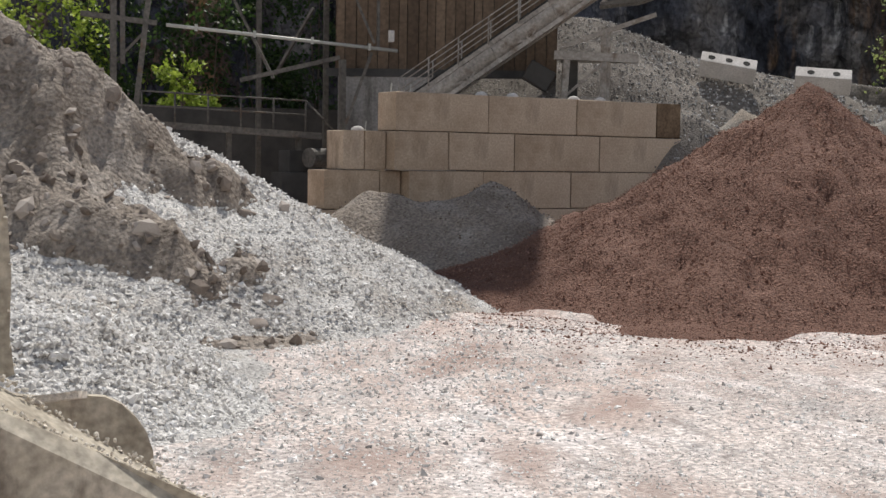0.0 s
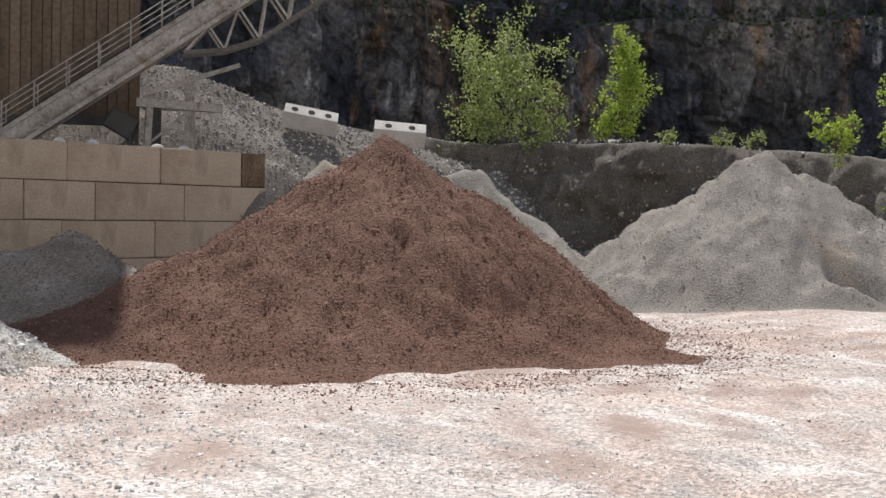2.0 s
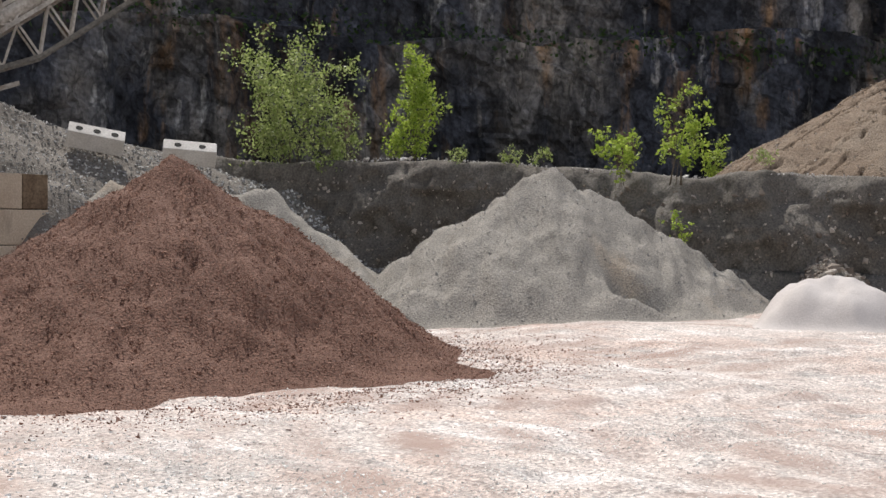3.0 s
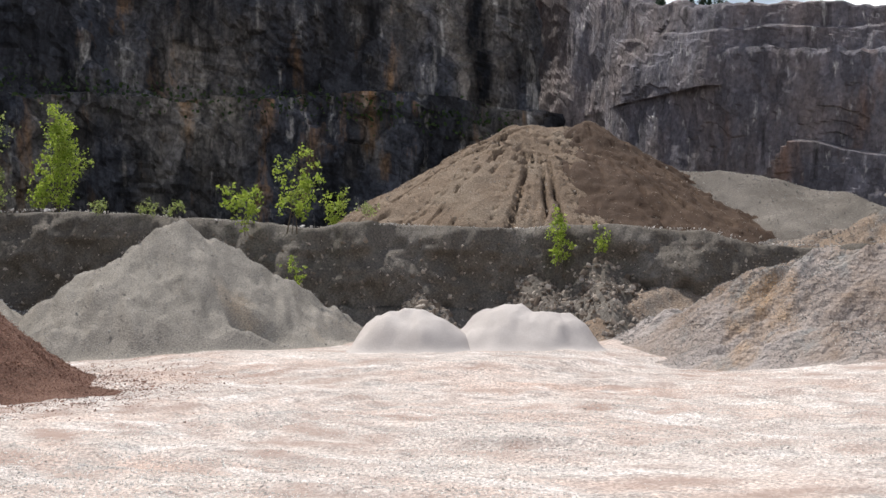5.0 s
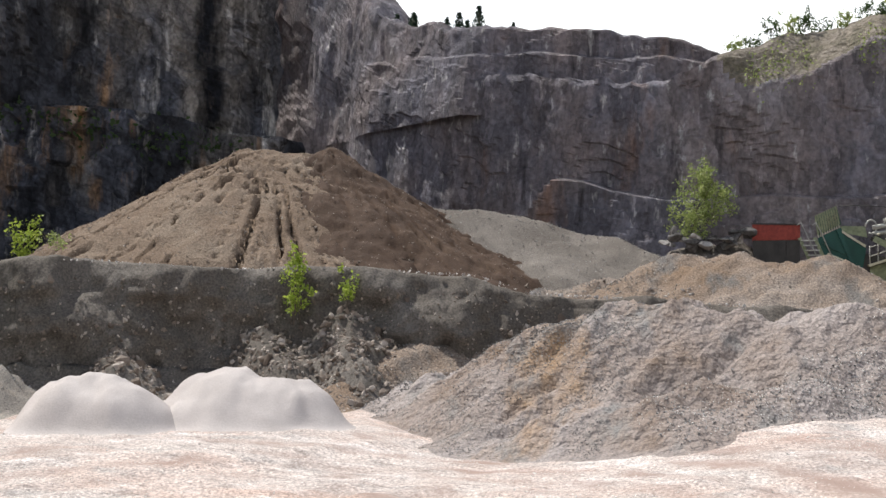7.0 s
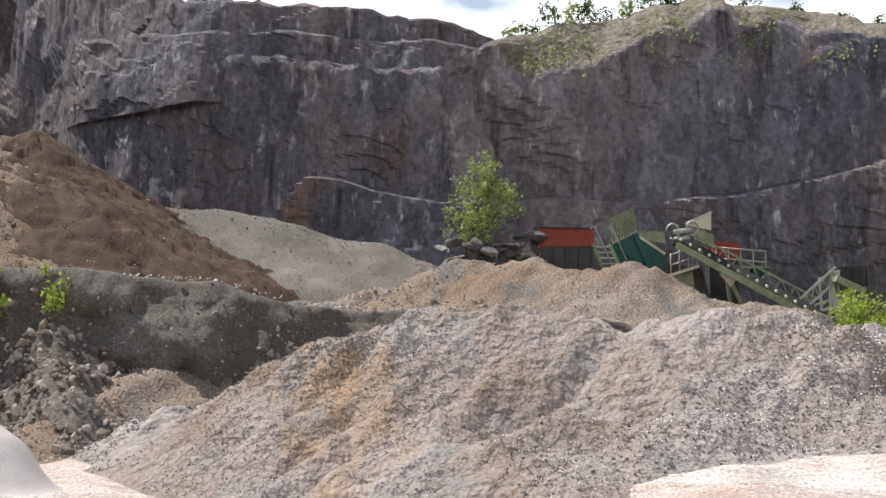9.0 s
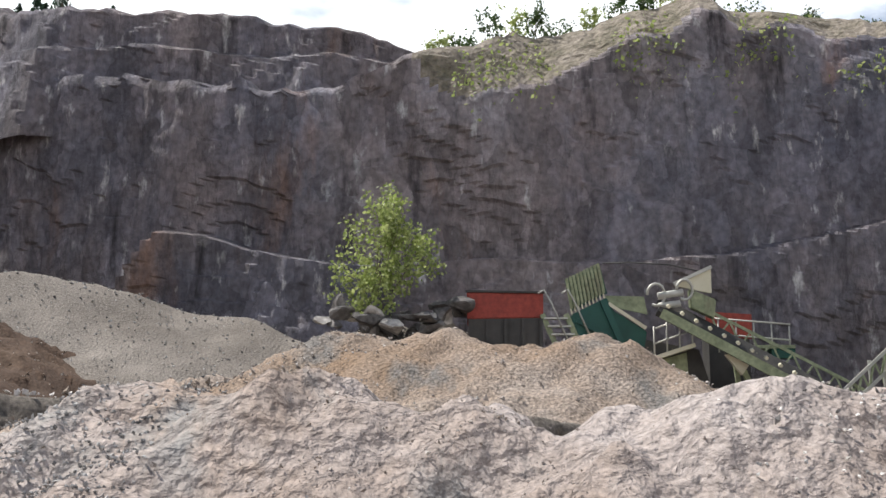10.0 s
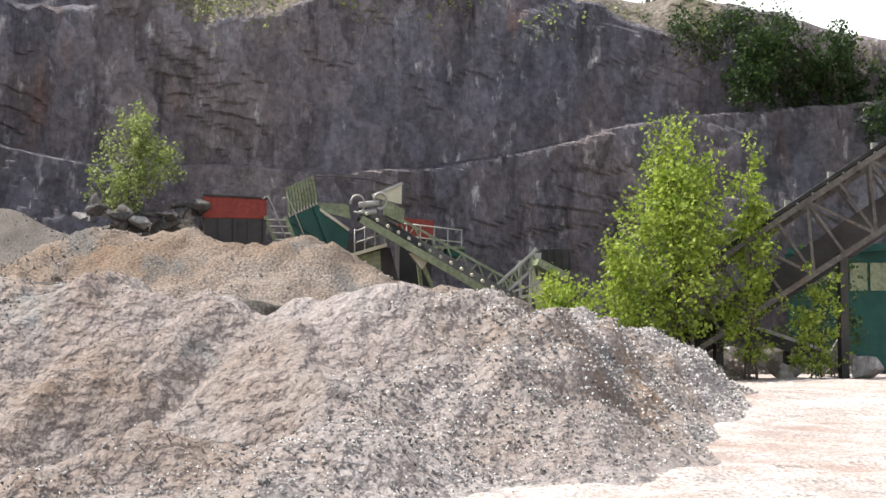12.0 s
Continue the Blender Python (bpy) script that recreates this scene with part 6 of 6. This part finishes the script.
# ---- loose stones, clods and scrub ----
near_cam = lambda X, Y, Z: 1.0 / (2.0 + np.hypot(X - 0.5, Y - 6.0)) ** 1.2 * (X > -2.5)
p = on_field(F_gravel, 85000, 1, near_cam)
stones("gravel", p, np.random.RandomState(1).gamma(3.0, 0.0045, len(p)) + 0.008, M["stones"], "coarse grey gravel covering the heap", "gravel", seed=1, sink=0.65)
p = on_field(F_earth, 3000, 2)
stones("earth_clods", p, np.random.RandomState(2).gamma(2.0, 0.016, len(p)) + 0.01, M["clods"], "lumps of brown earth on the slumped heap", "clods", seed=2, shape="ico")
p = on_field(F_red, 100000, 3, low=0.005)
stones("red_grit", p, np.random.RandomState(3).gamma(1.5, 0.0036, len(p)) + 0.005, M["red_stones"], "reddish brown grit on the conical heap", "grit", seed=3, shape="tet", sink=0.5)
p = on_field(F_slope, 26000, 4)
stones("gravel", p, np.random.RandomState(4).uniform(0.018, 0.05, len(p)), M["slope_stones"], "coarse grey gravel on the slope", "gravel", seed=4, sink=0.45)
p = on_field(F_front, 22000, 5, lambda X, Y, Z: 0.15 + np.clip(fbm(X, Y, 2.0, scale=1.6, octaves=3) * 1.6 + 0.3 * (Y < -3.0) + 0.5 * (X < 20.5), 0, 1.4))
stones("grit", p, np.random.RandomState(5).gamma(1.4, 0.003, len(p)) + 0.005, M["sand_grit"], "pale and grey grit on the sand heap", "grit", seed=5, shape="tet", sink=0.45)
p = on_field(F_rear, 20000, 6, lambda X, Y, Z: 0.15 + np.clip(fbm(X, Y, 3.0, scale=2.0, octaves=3) * 1.5 + (Y > 4) + (Y < -2), 0, 1.5))
stones("gravel", p, np.random.RandomState(6).gamma(1.6, 0.007, len(p)) + 0.009, M["sand_grit"], "grey gravel on the tan sand heap", "gravel", seed=6, sink=0.4)
p = on_field(F_scree, 5000, 7)
stones("rubble", p, np.random.RandomState(7).gamma(1.8, 0.018, len(p)) + 0.012, M["clods"], "dark rubble at the foot of the bank", "rubble", seed=7, shape="ico")
p = on_field(F_front, 16000, 31, lambda X, Y, Z: (Y > 1.2) * np.clip(0.5 + 1.5 * fbm(X, Y, 8.0, scale=1.2, octaves=3), 0, 1.5), low=0.01)
stones("gravel", p, np.random.RandomState(31).uniform(0.010, 0.024, len(p)), M["dark_stones"], "dark grey gravel on the flank of the sand heap", "gravel", seed=31)
p = on_field(F_rear, 9000, 32, lambda X, Y, Z: (Y > 2.5) + 0.3 * (X < 29), low=0.01)
stones("gravel", p, np.random.RandomState(32).uniform(0.012, 0.03, len(p)), M["dark_stones"], "dark gravel at the foot of the tan heap", "gravel", seed=32)
p = np.concatenate([on_field(F_brown, 14000, 33), on_field(F_fresh, 5000, 34)])
stones("brown_grit", p, np.random.RandomState(33).gamma(1.5, 0.008, len(p)) + 0.008, M["clods"], "brown grit on the gullied sand heap", "grit", seed=33, shape="tet")
p = on_field(F_grey, 16000, 35)
stones("grey_grit", p, np.random.RandomState(35).gamma(1.5, 0.004, len(p)) + 0.005, M["dark_stones"], "fine grey grit on the sand heap", "grit", seed=35, shape="tet")
p = on_field(F_small, 3500, 8)
stones("grit", p, np.random.RandomState(8).uniform(0.01, 0.03, len(p)), M["clods"], "dark grit on the low heap", "grit", seed=8)
p = on_field(F_back, 7000, 9)
stones("gravel", p, np.random.RandomState(9).uniform(0.015, 0.04, len(p)), M["dark_stones"], "grey gravel on the far heap", "gravel", seed=9)
rg = np.random.RandomState(10)
a_, d_ = rg.uniform(0, 6.28, 16000), 3.3 + rg.gamma(1.8, 0.45, 16000)
x, y = 9.3 + d_ * 1.12 * np.cos(a_), 12.6 + d_ * 0.98 * np.sin(a_)
stones("red_grit", np.stack([x, y, ground_z(x, y) + 0.004], 1), rg.gamma(1.5, 0.005, 16000) + 0.005, M["red_stones"], "reddish grit scattered round the foot of the heap", "grit", seed=10, shape="tet")
rg = np.random.RandomState(12)
n = 210000
rr, aa = 3.5 + 18 * rg.rand(n) ** 1.4, np.radians(90 - rg.uniform(-2, 100, n))
x, y = rr * np.cos(aa), rr * np.sin(aa) - 1.0
keep = rg.rand(n) < np.clip(0.42 + 0.7 * fbm(x, y, 4.0, scale=1.8, octaves=3) + 0.4 * (x < 6), 0.04, 1)
x, y = x[keep], y[keep]
stones("gravel", np.stack([x, y, ground_z(x, y) + 0.003], 1), rg.gamma(1.5, 0.0032, len(x)) + 0.004, M["stones"], "loose pale gravel scattered over the yard floor", "gravel", seed=12, shape="oct", sink=0.45)
BAND = [(18.6, 0.2, 0), (20.2, -1.9, 0), (22.0, -3.7, 0), (24.2, -5.2, 0), (26.6, -6.6, 0)]
in_band = lambda X, Y, Z: np.clip(1.3 - near_line(X, Y, BAND)[0] / (0.55 + 0.15 * (X - 18)) + 0.35 * fbm(X, Y, 3.0, scale=0.8, octaves=2), 0, 1)
for k, (mat, count) in enumerate((("stones", 9000), ("dark_stones", 9000))):
    p = on_field(F_front, count, 21 + 50 * k, in_band, low=0.01)
    stones("gravel", p, np.random.RandomState(21 + k).uniform(0.010, 0.023, len(p)), M[mat], "band of coarse grey gravel along the foot of the sand heap", "gravel", seed=21 + k, sink=0.4)
rg = np.random.RandomState(22)
x, y = rg.uniform(-0.5, 5.5, 9000), 6.3 + 5.2 * rg.rand(9000) ** 0.8
keep = rg.rand(9000) < np.clip(1.15 - 0.28 * np.abs(x - 1.5) + 0.35 * fbm(x, y, scale=0.8, octaves=2), 0, 1)
x, y = x[keep], y[keep]
stones("gravel", np.stack([x, y, ground_z(x, y) + 0.004], 1), rg.uniform(0.01, 0.027, len(x)), M["stones"], "coarse grey gravel spilt in front of the heap", "gravel", seed=22)
sel = rg.randint(0, len(rs), 9000)
col_ = rg.randint(2, 28, 9000)
pf = np.stack([px_[sel, col_], py_[sel, col_], pz_[sel, col_]], 1) + rg.normal(0, 0.02, (9000, 3))
stones("clods", pf, rg.gamma(1.6, 0.013, 9000) + 0.008, M["clods"], "earth clods and stones stuck in the bank", "clods", seed=24, shape="oct")
i = rg.randint(0, len(rp), 1500)
x, y = rp[i, 0] + rg.uniform(-0.1, 0.7, 1500), rp[i, 1] + rg.uniform(-0.1, 0.5, 1500)
stones("stones", np.stack([x, y, rp[i, 2] + 0.01], 1), rg.gamma(1.5, 0.012, 1500) + 0.008, M["pale_stones"], "pale stones strewn along the rim of the bank", "stones", seed=23)
for k, (x, y, z, s) in enumerate(((1.8, 11.25, 0.33, 0.17), (2.15, 11.1, 0.2, 0.2), (2.5, 11.2, 0.3, 0.15), (2.35, 10.9, 0.1, 0.13), (2.0, 11.5, 0.35, 0.12))):
    boulder((x, y, z), (s, s, s * 0.7), 60 + k, "dark clod of earth at the foot of the gravel heap", "clods", "earth clods")
S_, X_, Y_, Z_ = left_rock
rg = np.random.RandomState(15)
ii = rg.choice(X_.shape[0], 5200)
jj = np.clip((rg.normal(0.335, 0.022, 5200) * (X_.shape[1] - 3)).astype(int), 8, X_.shape[1] - 8)
ok = (Y_[ii, jj] > 17) & (X_[ii, jj] > 8)
ii, jj = ii[ok], jj[ok]
pl = np.stack([X_[ii, jj], Y_[ii, jj], Z_[ii, jj]], 1) + rg.normal(0, 0.16, (len(ii), 3))
hold = thing("ledge_scrub", (30, 28, 8), "dark ivy and scrub along the ledge of the shaded cliff", "scrub", kind="stuff")
leaves_mesh("foliage", pl, 0.20, LD, hold, 16)
rg = np.random.RandomState(18)
S_, X_, Y_, Z_ = right_rock
ii = rg.choice(X_.shape[0], 16000)
jj = np.clip((rg.normal(0.87, 0.05, 16000) * (X_.shape[1] - 3)).astype(int), 8, X_.shape[1] - 5)
ok = (Y_[ii, jj] < 0) & (Y_[ii, jj] > -16) & (fbm(Y_[ii, jj], Z_[ii, jj], 1.0, scale=1.2, octaves=3) > 0.08)
ii, jj = ii[ok], jj[ok]
pl = np.stack([X_[ii, jj], Y_[ii, jj], Z_[ii, jj]], 1) + rg.normal(0, 0.07, (len(ii), 3))
hold = thing("brow_scrub", (39, -6, 9), "patchy green scrub on the upper slope of the quarry face", "scrub", kind="stuff")
leaves_mesh("foliage", pl, 0.10, LG, hold, 19)
